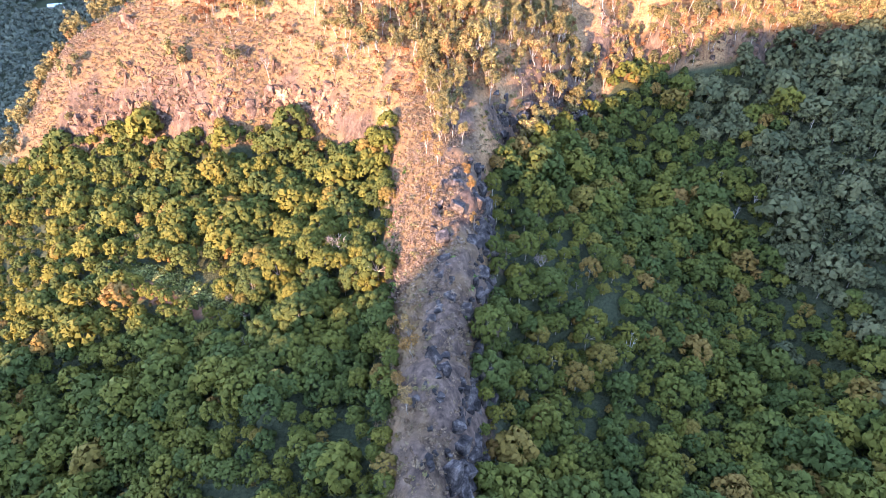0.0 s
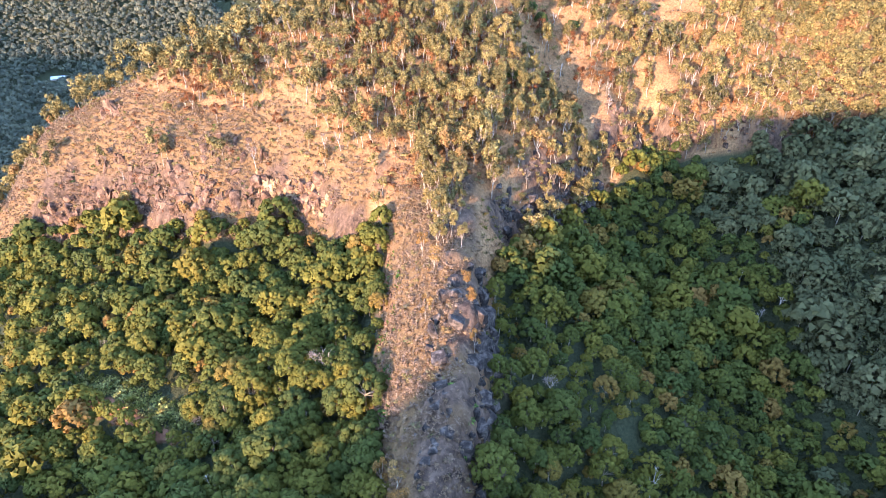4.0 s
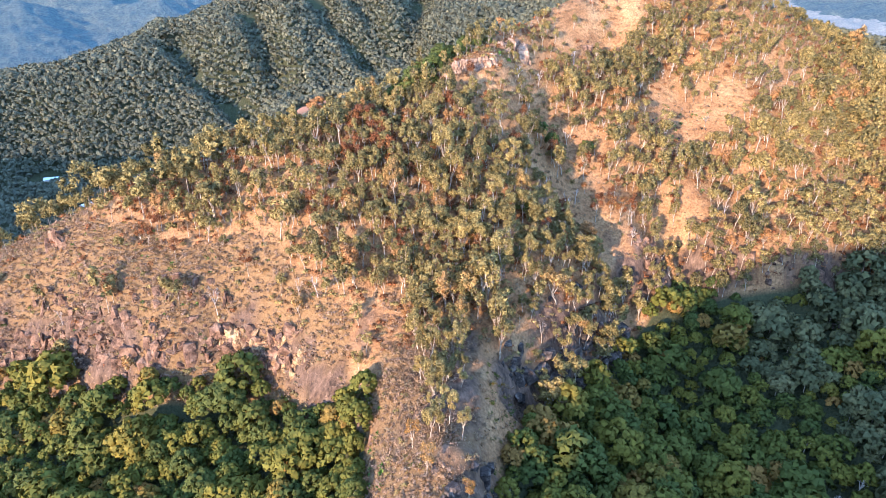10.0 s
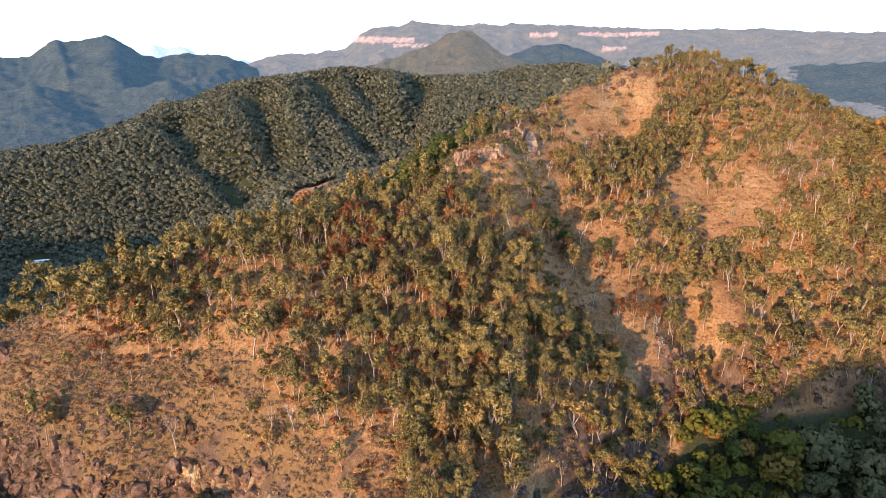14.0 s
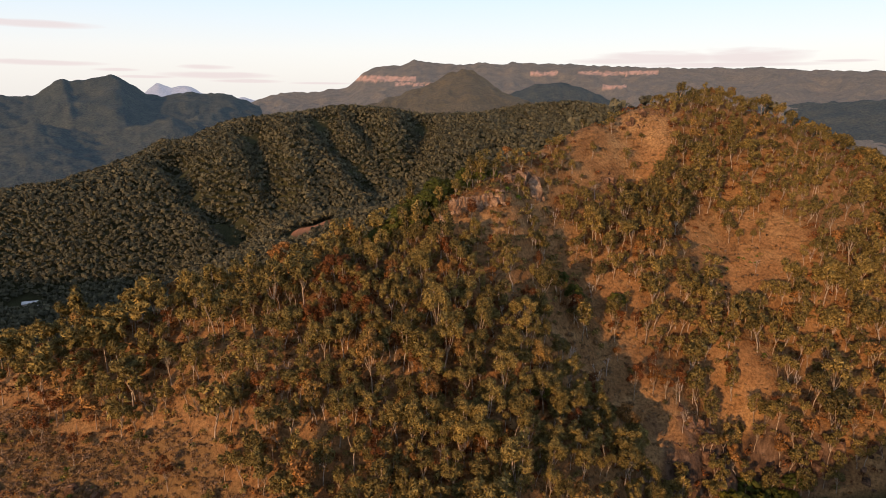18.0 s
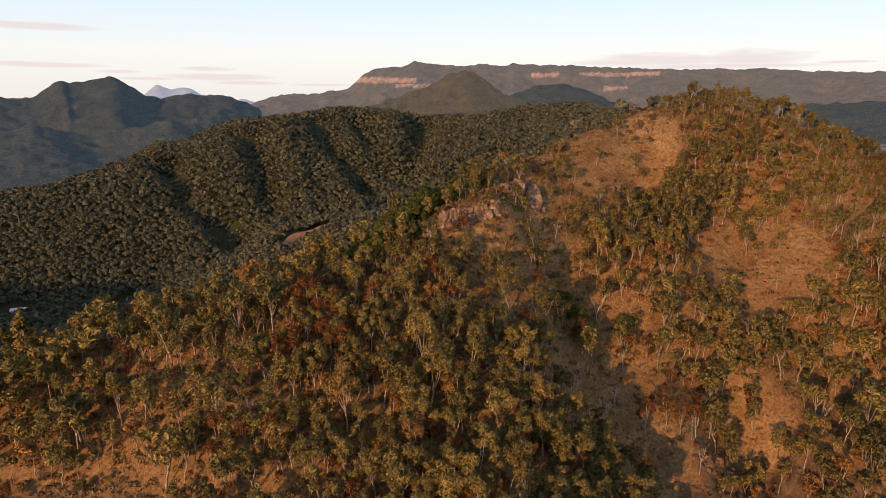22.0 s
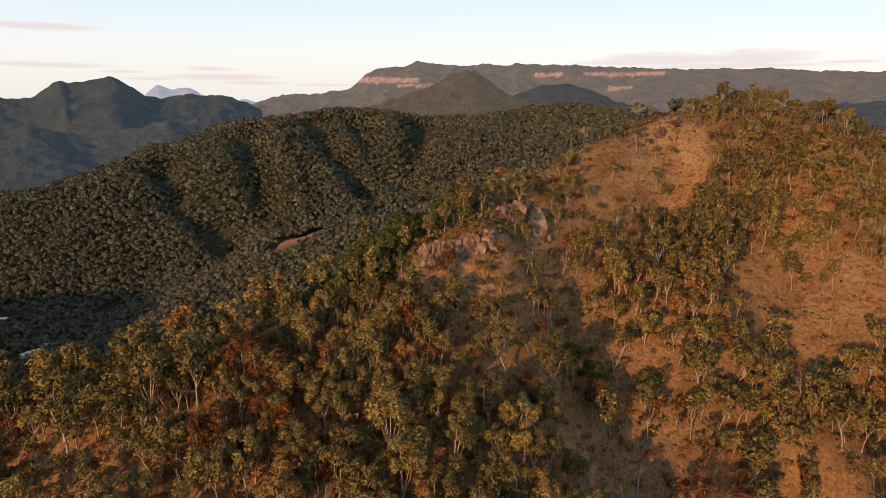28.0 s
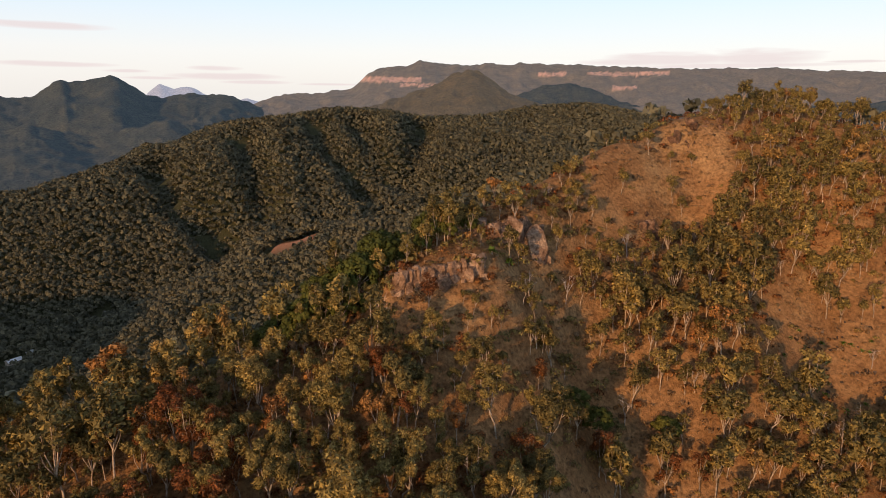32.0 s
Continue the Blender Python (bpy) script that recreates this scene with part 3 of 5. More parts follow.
def leaves(r, clumps, count, size, flat=0.75, up=0.35, jitter=0.4, single=False, slim=1.0, soft=0.25):
    """Leaf sprays over the outside of clumps: bent pairs of triangles, or single ones for trees farther off.
    Their normals follow the roundness of clump and crown, as a mass of fine leaves does."""
    cs = np.array([c for c, _ in clumps], float)
    rs = np.array([q for _, q in clumps], float)
    pick = r.choice(len(clumps), count, p=rs ** 2 / (rs ** 2).sum())
    d = r.normal(size=(count, 3))
    d[:, 2] += up
    d /= np.linalg.norm(d, axis=1)[:, None]
    c = cs[pick] + d * rs[pick][:, None] * r.uniform(0.62, 1.05, (count, 1)) * np.array([1, 1, flat])
    nrm = d + jitter * r.normal(size=(count, 3))
    nrm /= np.linalg.norm(nrm, axis=1)[:, None]
    t = np.cross(nrm, r.normal(size=(count, 3)))
    t /= np.linalg.norm(t, axis=1)[:, None]
    b = np.cross(nrm, t)
    s = size * r.uniform(0.6, 1.35, (count, 1))
    heart = cs.mean(0) - np.array([0, 0, 0.35 * np.ptp(cs[:, 2])])
    outward = c - heart
    outward /= np.linalg.norm(outward, axis=1)[:, None] + 1e-6
    shade = 0.62 * d + 0.42 * outward + soft * r.normal(size=(count, 3))
    shade /= np.linalg.norm(shade, axis=1)[:, None]
    flip = np.where((nrm * shade).sum(1) < 0, -1.0, 1.0)[:, None]
    t = t * flip
    if single:
        v = np.stack([c - s * 0.6 * slim * t - s * 0.4 * b, c + s * 0.75 / slim ** 0.5 * b, c + s * 0.7 * slim * t - s * 0.35 * b], 1).reshape(-1, 3)
        return v, np.arange(3 * count).reshape(-1, 3)[:, ::-1], np.repeat(shade, 3, 0)
    p = [c - s * 0.6 * t, c + s * 0.45 * b - s * 0.1 * nrm, c + s * 0.7 * t, c - s * 0.45 * b]
    v = np.stack(p, 1).reshape(-1, 3)
    i = 4 * np.arange(count)[:, None]
    f = np.concatenate([i + [0, 2, 1], i + [0, 3, 2]])
    return v, f, np.repeat(shade, 4, 0)


def gum_tree(seed, count, size, bare=False, single=True):
    """Gum: pale trunk forking into rising limbs, each ending in several small open leaf clumps."""
    r = np.random.default_rng(seed)
    h = r.uniform(11, 16.5)
    lean = Vector((r.normal(0, 0.8), r.normal(0, 0.8), 0))
    fork = Vector((0, 0, h * r.uniform(0.26, 0.45))) + lean
    wood = [tube([Vector((0, 0, -1.0)), Vector((0, 0, h * 0.2)) + lean * 0.3, fork], [0.25, 0.2, 0.16], 4)]
    clumps = []
    n = int(r.integers(4, 7))
    for k in range(n):
        a = 2 * math.pi * (k / n + r.uniform(-0.1, 0.1))
        out = r.uniform(0.7, 2.2)
        start = fork.lerp(Vector((0, 0, h * 0.25)), r.uniform(0, 0.5) if k > 1 else 0)
        tip = Vector((fork.x + math.cos(a) * out, fork.y + math.sin(a) * out, h * r.uniform(0.6, 0.98)))
        mid = start.lerp(tip, 0.5) + Vector((math.cos(a) * 0.4, math.sin(a) * 0.4, -0.3))
        wood.append(tube([start, mid, tip], [0.14, 0.1, 0.05], 3))
        clumps.append((tip + Vector((0, 0, 0.2)), r.uniform(0.9, 1.4)))
        for q in range(4 if not bare else 6):
            base = mid.lerp(tip, r.uniform(0.0, 0.9))
            b = a + r.normal(0, 0.9)
            end = base + Vector((math.cos(b) * r.uniform(0.7, 1.9), math.sin(b) * r.uniform(0.7, 1.9), r.uniform(0.3, 1.6)))
            wood.append(tube([base, end], [0.06, 0.025], 3))
            clumps.append((end, r.uniform(0.65, 1.25)))
    return joined(wood), leaves(r, clumps, count, size, 0.95, 0.15, 0.6, single, 0.55, 0.4)


def rain_tree(seed, count, size, single=False):
    """Broad dome of many leaf clumps on a short trunk."""
    r = np.random.default_rng(seed)
    h, w = r.uniform(8, 12), r.uniform(3.3, 4.9)
    wood = [tube([Vector((0, 0, -0.8)), Vector((r.normal(0, 0.3), r.normal(0, 0.3), h * 0.7))], [0.28, 0.12])]
    clumps = []
    n = int(r.integers(28, 38))
    for k in range(n):
        e = math.acos(1 - 1.25 * (k + 0.5) / n)
        a = 2.399963 * k + r.uniform(-0.4, 0.4)
        q = r.uniform(0.8, 1.04) * math.sqrt(r.uniform(0.72, 1.0))
        c = Vector((w * q * math.sin(e) * math.cos(a), w * q * math.sin(e) * math.sin(a), h * 0.56 + h * 0.38 * q * math.cos(e)))
        clumps.append((c, r.uniform(0.85, 1.35)))
        if k % 4 == 0:
            wood.append(tube([Vector((0, 0, h * 0.4)), c], [0.1, 0.03], 4))
    return joined(wood), leaves(r, clumps, count, size, 0.9, 0.55, 0.2, single, soft=0.1)


def far_tree(seed, count, size):
    r = np.random.default_rng(seed)
    h, w = r.uniform(11, 16), r.uniform(2.6, 3.7)
    clumps = [(Vector((r.normal(0, w * 0.5), r.normal(0, w * 0.5), h * r.uniform(0.68, 0.9))), r.uniform(1.5, 2.4)) for _ in range(4)]
    clumps.append((Vector((0, 0, h * 0.66)), w))
    return leaves(r, clumps, count, size, 0.9, 0.9, 0.16, True)


def soft_normals(me, normals):
    a = me.attributes.new("custom_normal", "FLOAT_VECTOR", "POINT")
    a.data.foreach_set("vector", np.ascontiguousarray(normals, np.float32).ravel())
    me.update()


def merged(name, template_list, x, y, z, scale, mat, label, category, group=""):
    """Many trees as one object: templates turned, scaled and set down, a tint for each tree."""
    r = np.random.default_rng(len(x) + 3)
    V, F, T, N, o = [], [], [], [], 0
    turn, pick = r.uniform(0, 2 * math.pi, len(x)), r.integers(0, len(template_list), len(x))
    tint = r.random(len(x))
    for i in range(len(x)):
        v, f, *soft = template_list[pick[i]]
        c, s = math.cos(turn[i]) * scale[i], math.sin(turn[i]) * scale[i]
        w = np.empty(v.shape, np.float32)
        w[:, 0], w[:, 1], w[:, 2] = c * v[:, 0] - s * v[:, 1] + x[i], s * v[:, 0] + c * v[:, 1] + y[i], v[:, 2] * scale[i] + z[i]
        V.append(w)
        F.append(f + o)
        T.append(np.full(len(v), tint[i]))
        if soft:
            c, s = math.cos(turn[i]), math.sin(turn[i])
            N.append(np.stack([c * soft[0][:, 0] - s * soft[0][:, 1], s * soft[0][:, 0] + c * soft[0][:, 1], soft[0][:, 2]], 1))
        o += len(v)
    m = raw_mesh(name, np.concatenate(V), np.concatenate(F))
    point_attr(m, "tint", np.concatenate(T))
    if N:
        soft_normals(m, np.concatenate(N))
    m.materials.append(mat)
    return tagged(new(name, m), label, category, group, "stuff")


def scatter(x0, x1, y0, y1, gap, seed):
    r = np.random.default_rng(seed)
    nx, ny = int((x1 - x0) / gap), int((y1 - y0) / gap)
    gx, gy = np.meshgrid(np.arange(nx), np.arange(ny))
    gx = gx + 0.5 * (gy % 2)
    x = x0 + gap * (gx + r.uniform(-0.42, 0.42, gx.shape))
    y = y0 + gap * (gy + r.uniform(-0.42, 0.42, gx.shape))
    return x.ravel(), y.ravel(), r


def in_view(x, y):
    """The wedge of country that the flight looks over."""
    return np.abs(x) < 20 + 0.78 * np.clip(y + 30, 0, None)


def keep(mask, *arrays):
    return [a[mask] for a in arrays]


def part(name, mesh, parent, label=""):
    ob = new(name, mesh)
    ob.parent = parent
    return tagged(ob, label)


def tree_thing(name, template, leaf, label, category, group, wood_mat=None):
    """One tree: an empty at its foot, a trunk and a crown."""
    root = tagged(new(name), label, category, group)
    wv, wf = template[0]
    tm = raw_mesh("trunk", wv, wf)
    tm.materials.append(wood_mat or BARK)
    part("trunk", tm, root)
    if template[1] is not None:
        cm = raw_mesh("crown", *template[1][:2])
        if len(template[1]) > 2:
            soft_normals(cm, template[1][2])
        cm.materials.append(leaf)
        part("crown", cm, root)
    return root


def stand(things, x, y, z, scale, seed):
    """Sets copies of the given trees down at these places; the first uses serve as originals."""
    r = np.random.default_rng(seed)
    used = {}
    for i in range(len(x)):
        k = int(r.integers(0, len(things)))
        m = pose(x[i], y[i], z[i], r.normal(0, 2), r.normal(0, 2), r.uniform(0, 360)) @ Matrix.Scale(scale[i], 4)
        if k in used:
            copy_thing(things[k], m)
        else:
            used[k] = m
    for k, th in enumerate(things):
        if k in used:
            th.matrix_basis = used[k]
        else:
            for o in (*th.children, th):
                bpy.data.objects.remove(o)


def nearest(xy, cx, cy, count, sx=1.0, sy=1.0):
    d = ((xy[0] - cx) / sx) ** 2 + ((xy[1] - cy) / sy) ** 2
    order = np.argsort(d)
    a, b = order[:count], order[count:]
    return [v[a] for v in xy], [v[b] for v in xy]


# ---- where trees grow ----
RAIN_T = [rain_tree(100 + k, 3400, 0.4, True) for k in range(8)]
RAIN_M = [rain_tree(100 + k, 900, 0.74, True) for k in range(8)]
RAIN_L = [rain_tree(100 + k, 380, 1.18, True) for k in range(8)]
GUM_T = [gum_tree(200 + k, 3000, 0.4) for k in range(12)]
GUM_M = [gum_tree(200 + k, 900, 0.66) for k in range(12)]
GUM_L = [(tube([Vector((0, 0, -1)), Vector((0.3, 0, 6.5))], [0.2, 0.09], 4), gum_tree(200 + k, 460, 0.92)[1]) for k in range(12)]
GUM_L = [((np.array(w[0]), np.array(w[1])), c) for w, c in GUM_L]
FAR_T = [far_tree(300 + k, 40, 2.4) for k in range(8)]
FAR_S = [far_tree(320 + k, 19, 3.4) for k in range(6)]


def sheet_height(x, y):
    """Height read off the ground sheet."""
    i = np.clip(np.searchsorted(xs, x) - 1, 0, len(xs) - 2)
    j = np.clip(np.searchsorted(ys, y) - 1, 0, len(ys) - 2)
    u, v = (x - xs[i]) / (xs[i + 1] - xs[i]), (y - ys[j]) / (ys[j + 1] - ys[j])
    return (GZ[j, i] * (1 - u) + GZ[j, i + 1] * u) * (1 - v) + (GZ[j + 1, i] * (1 - u) + GZ[j + 1, i + 1] * u) * v


def open_to_flight(x, y, z):
    """Not hidden behind a hill all along the flight."""
    seen = np.zeros(len(x), bool)
    for ex, ey, ez in ((0, 0, 300), (8, 110, 300), (17, 220, 300)):
        ok = np.ones(len(x), bool)
        for t in np.linspace(0.12, 0.985, 34):
            ok &= sheet_height(ex + (x - ex) * t, ey + (y - ey) * t) < ez + (z + 20 - ez) * t
        seen |= ok
    return seen


x, y, r = scatter(-240, 270, 55, 330, 4.9, 1)
gap = fbm(x, y, 30, 3)
m = is_rainforest(x, y) & (np.abs(x) < 32 + 0.78 * (y + 30)) & (r.random(len(x)) < np.where(gap > 0.34, 0.7, 0.98)) & (ellipse(x, y, 128, 232, 7, 6) > 1) & (ellipse(x, y, -102, 180, 29, 5, -24) > 1)
x, y = keep(m, x, y)
valley_gum = (x > 142 + 55 * fbm(x, y, 40, 3)) & (y > 130)
rain_xy = [x, y, ground(x, y), np.clip(0.66 * np.exp(r.normal(0, 0.3, len(x))) * (1 + 0.6 * fbm(x, y, 45, 2)) * np.where(r.random(len(x)) < 0.05, 1.55, 1.0) * np.where(((x > 24) & (x < 118)) | (y < 140), 1.18, 1.0), 0.42, 1.7)]
x, y, r = scatter(-230, 330, 240, 520, 4.05, 2)
hill = ~is_rainforest(x, y) & in_view(x, y)
dens = np.clip(np.where((x < 30) & (y < 325), 0.98, 0.93) + 0.9 * fbm(x, y, 40, 3), 0.5, 0.98) * np.where(bare_grass(x, y) > 0, np.where(x < 0, 0.07, np.where((x > 84) & (y < 350), 0.3, np.where(y > 395, 0.12, 0.025))), 1.0)
thin = (ellipse(x, y, 35, 259, 30, 10, 46) < 1) | (ellipse(x, y, 84, 314, 9, 8, 0) < 1)
ledges = (ellipse(x, y, 14, 344, 13, 5, 14) < 1) | (ellipse(x, y, 28, 367, 10, 5, 15) < 1)
dens = np.where(line_distance(x, y, [(0, 322), (18, 312), (31, 299), (38, 284)]) < 9, 0.97, dens)
for belt in ([(56, 374), (74, 362), (88, 356), (94, 346)], [(118, 352), (134, 354), (152, 364), (176, 372)], [(80, 340), (86, 334)]):
    dens = np.where((line_distance(x, y, belt) < 9) & (bare_grass(x, y) < 1), 0.95, dens)
dens = np.where(line_distance(x, y, [(24, 324), (38, 334), (52, 343)]) < 9, 0.4, dens)
dens = np.where(ellipse(x, y, 12, 334, 20, 9, 14) < 1, 0.75, dens)
dens = np.where((ellipse(x, y, 148, 420, 58, 24, 5) < 1) & (bare_grass(x, y) < 1), 0.97, dens)
dens = np.where(ledges, 0.05, np.where(thin, 0.5, dens))
crest_y = along(LINES["west_crest"], np.clip(x, -185, 300))
dens = np.where(y > crest_y + 2, np.where((x > 36) & (x < 112), 0.06, np.where((x > -6) & (x <= 36), 0.45, 0.9)), dens)
open_top = (bare_grass(x, y) > 0) & (y > 375) & (y < crest_y + 2)
dens = np.where(open_top, 0.13, dens)
m = hill & (r.random(len(x)) < dens) & (y < crest_y + 13)
m &= ~((x > -22) & (x < 14) & (y < 250))
x, y = keep(m, x, y)
cy_ = along(LINES["west_crest"], np.clip(x, -185, 300))
gum_xy = [x, y, ground(x, y), np.clip(0.66 * np.exp(r.normal(0, 0.27, len(x))), 0.36, 1.15) * np.where(line_distance(x, y, [(46, 392), (66, 410), (104, 434), (130, 446), (164, 427), (200, 440)]) < 24, 0.62, 1.0) * np.where((y > cy_ + 1) & (x > 30) & (x < 115), 0.55, 1.0) * np.where((x > -6) & (x < 40) & (y > 345), 0.7, 1.0) * np.where(ellipse(x, y, 13, 336, 18, 8, 14) < 1, 0.55, 1.0)]
x, y, r = scatter(-1500, 1300, 330, 1900, 6.7, 3)
cy = along(LINES["west_crest"], np.clip(x, -185, 300))
m = in_view(x, y) & ((y > cy + 14) | (x < -215) | (x > 330)) & (ellipse(x, y, -179, 950, 34, 32) > 1.0) & (ellipse(x, y, -556, 930, 20, 26) > 1) & (ellipse(x, y, -457, 832, 18, 24) > 1) & (ellipse(x, y, -429, 972, 16, 24) > 1)
x, y = keep(m, x, y)
z = ground(x, y) - 1.0
m = open_to_flight(x, y, z)
x, y, z = keep(m, x, y, z)
far_xy = [x, y, z, r.uniform(0.7, 1.15, len(x)) * np.interp(y - along(LINES["west_crest"], np.clip(x, -185, 300)), [0, 250, 800], [0.6, 0.8, 1.1])]
crowns = lambda ts: [t[1] for t in ts]
woods = lambda ts: [t[0] for t in ts]

gums_there = [v[valley_gum] for v in rain_xy]
gums_there[2] = gums_there[2] - 1.0
gums_there[3] = gums_there[3] * 1.3
rain_xy = [v[~valley_gum] for v in rain_xy]
merged("valley_gums", crowns(RAIN_L), *gums_there, leaf_material("grey_gum_leaves", (0.078, 0.083, 0.038), (0.11, 0.109, 0.048), (0.15, 0.14, 0.062), spread=0.3), "grey-green gum crowns on the shaded valley side", "woodland")
merged("valley_gum_trunks", woods(GUM_L), *gums_there, BARK, "pale gum trunks on the shaded valley side", "woodland")
near_rain, rest_rain = nearest(rain_xy, -8, 165, 280, 1.6, 1.0)
near_gum, rest_gum = nearest(gum_xy, 15, 300, 290, 1.5, 1.0)
stand([tree_thing("rainforest_tree", t, RAIN, "leafy rainforest tree with rounded green crown", "tree", "rainforest trees by the rock spine") for t in RAIN_T], *near_rain, 5)
stand([tree_thing("gum_tree", t, GUM, "slender pale-trunked gum tree with olive crown", "tree", "gum trees on the spur") for t in GUM_T], *near_gum, 6)
far = np.hypot(rest_rain[0], rest_rain[1] - 170) > 120
merged("rainforest_canopy", crowns(RAIN_M), *keep(~far, *rest_rain), RAIN, "dense rounded green rainforest crowns in the valleys", "forest")
merged("valley_canopy", crowns(RAIN_L), *keep(far, *rest_rain), RAIN, "shaded grey-green forest crowns filling the side valley", "forest")
far = (np.hypot(rest_gum[0] - 15, rest_gum[1] - 300) > 105) & ~((rest_gum[0] > 15) & (rest_gum[0] < 180) & (rest_gum[1] < along(LINES["west_crest"], np.clip(rest_gum[0], -185, 300)) + 9))
merged("hill_woodland", crowns(GUM_M), *keep(~far, *rest_gum), GUM, "open olive gum woodland on the dry hill", "woodland")
merged("hill_woodland_trunks", woods(GUM_M), *keep(~far, *rest_gum), BARK, "slender pale gum trunks on the dry hill", "woodland")
merged("outer_woodland", crowns(GUM_L), *keep(far, *rest_gum), GUM, "olive gum woodland along the hill crest", "woodland")
merged("outer_woodland_trunks", woods(GUM_L), *keep(far, *rest_gum), BARK, "pale gum trunks along the hill crest", "woodland")
x, y, r = scatter(-230, 240, -90, 240, 6.4, 21)
m = ((np.abs(x) > 34 + 0.78 * np.clip(y + 30, 0, None)) | (y < 50)) & (np.abs(x + 3) > 13) & (np.hypot(x, (y - 120) * 0.8) < 240) & (r.random(len(x)) < 0.95)
x, y = keep(m, x, y)
merged("outlying_canopy", [rain_tree(110 + k, 48, 3.0, True)[1] for k in range(5)], x, y, ground(x, y), r.uniform(0.6, 1.0, len(x)), RAIN, "green forest crowns beside the flight", "forest")
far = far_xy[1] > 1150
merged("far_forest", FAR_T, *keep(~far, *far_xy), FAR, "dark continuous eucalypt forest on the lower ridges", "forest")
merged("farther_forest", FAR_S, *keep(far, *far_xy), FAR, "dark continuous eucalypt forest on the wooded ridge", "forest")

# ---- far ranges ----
def range_material(name, low, high, rock_col, haze_glow):
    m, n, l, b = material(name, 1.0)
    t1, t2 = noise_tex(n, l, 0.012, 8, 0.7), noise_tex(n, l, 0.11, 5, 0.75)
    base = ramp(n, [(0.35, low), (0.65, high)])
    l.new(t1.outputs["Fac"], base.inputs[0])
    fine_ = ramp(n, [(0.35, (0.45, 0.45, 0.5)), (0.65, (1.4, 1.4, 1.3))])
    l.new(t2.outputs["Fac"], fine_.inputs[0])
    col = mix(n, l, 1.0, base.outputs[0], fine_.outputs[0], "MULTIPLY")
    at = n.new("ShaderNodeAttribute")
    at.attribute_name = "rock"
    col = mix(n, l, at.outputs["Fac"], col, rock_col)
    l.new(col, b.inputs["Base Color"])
    # self-emission stands in for distance haze over the slopes
    b.inputs["Emission Color"].default_value = (*haze_glow, 1)
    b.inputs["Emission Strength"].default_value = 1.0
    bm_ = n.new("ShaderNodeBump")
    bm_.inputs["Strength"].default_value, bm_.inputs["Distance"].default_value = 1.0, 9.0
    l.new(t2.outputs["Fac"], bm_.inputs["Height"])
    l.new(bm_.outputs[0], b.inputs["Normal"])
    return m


HUB = (12.0, 150.0, 300.0)


def far_range(name, crest, dist, front, back, foot, mat, label, bands=(), rough=1.0, shape=1.0):
    """A range whose crest runs at the given bearings and heights (degrees from the flight), with gullied slopes in front."""
    azs = np.arange(crest[0][0], crest[-1][0], 0.13)
    els = np.interp(azs, [c[0] for c in crest], [c[1] for c in crest])
    els = np.convolve(np.pad(els, 2, mode="edge"), np.array([1, 2, 3, 2, 1]) / 9, mode="valid")
    rows = np.concatenate([np.linspace(-1, 0, 76), np.linspace(0.1, 1, 6)])
    A, T = np.meshgrid(azs, rows)
    E_ = np.broadcast_to(els, A.shape)
    D = dist + np.where(T < 0, T * front, T * back)
    wx, wy = D * np.sin(np.radians(A)), D * np.cos(np.radians(A))
    wig = fbm(wx, wy, 260, 4)
    top = HUB[2] + dist * np.tan(np.radians(E_)) + min(rough, 0.5) * 8 * fbm(A * 30, A * 0, 12, 4)
    s = np.abs(T) ** shape
    Z = top + (foot - top) * s
    gully = np.abs(fbm(wx + 160 * wig, wy * 0.7 + 4000 + 160 * wig, 620, 5))
    Z = Z - rough * 210 * gully * np.clip(s * (1 - s) * 3.2, 0, 1) * np.where(T < 0, 1, 0) + rough * 60 * np.clip(s * (1 - s) * 4, 0, 1) + 14 * fbm(wx, wy, 45, 2)
    rk = np.zeros(A.shape)
    for a0, a1, e0, e1 in bands:
        el_ = np.degrees(np.arctan2(Z - HUB[2], D))
        inb = (A > a0) & (A < a1) & (el_ > e0 + 0.12 * wig) & (el_ < e1 + 0.12 * wig) & (T < 0.01)
        rk = np.maximum(rk, inb * np.clip(0.75 + 0.8 * fbm(A * 60, T * 300, 9, 3), 0, 1))
    ar = np.radians(A)
    me_ = grid_mesh(name, HUB[0] + D * np.sin(ar), HUB[1] + D * np.cos(ar), Z)
    point_attr(me_, "rock", rk.ravel())
    me_.materials.append(mat)
    return tagged(new(name, me_), label, "mountain", kind="structure")


# last colour is painted haze; range_haze has pale haze in its base too
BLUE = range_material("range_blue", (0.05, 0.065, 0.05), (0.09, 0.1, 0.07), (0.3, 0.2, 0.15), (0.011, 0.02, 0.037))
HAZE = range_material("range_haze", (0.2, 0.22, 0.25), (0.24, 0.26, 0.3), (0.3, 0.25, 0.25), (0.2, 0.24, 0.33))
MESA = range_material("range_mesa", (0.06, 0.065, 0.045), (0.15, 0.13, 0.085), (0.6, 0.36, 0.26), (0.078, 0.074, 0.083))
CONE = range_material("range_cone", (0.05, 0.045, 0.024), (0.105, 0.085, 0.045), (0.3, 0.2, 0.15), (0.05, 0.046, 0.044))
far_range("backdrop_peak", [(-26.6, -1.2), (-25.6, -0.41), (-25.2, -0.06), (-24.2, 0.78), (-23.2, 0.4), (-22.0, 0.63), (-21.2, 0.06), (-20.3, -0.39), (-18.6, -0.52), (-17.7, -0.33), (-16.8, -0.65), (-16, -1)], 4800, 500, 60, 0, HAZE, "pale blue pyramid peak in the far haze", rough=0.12)
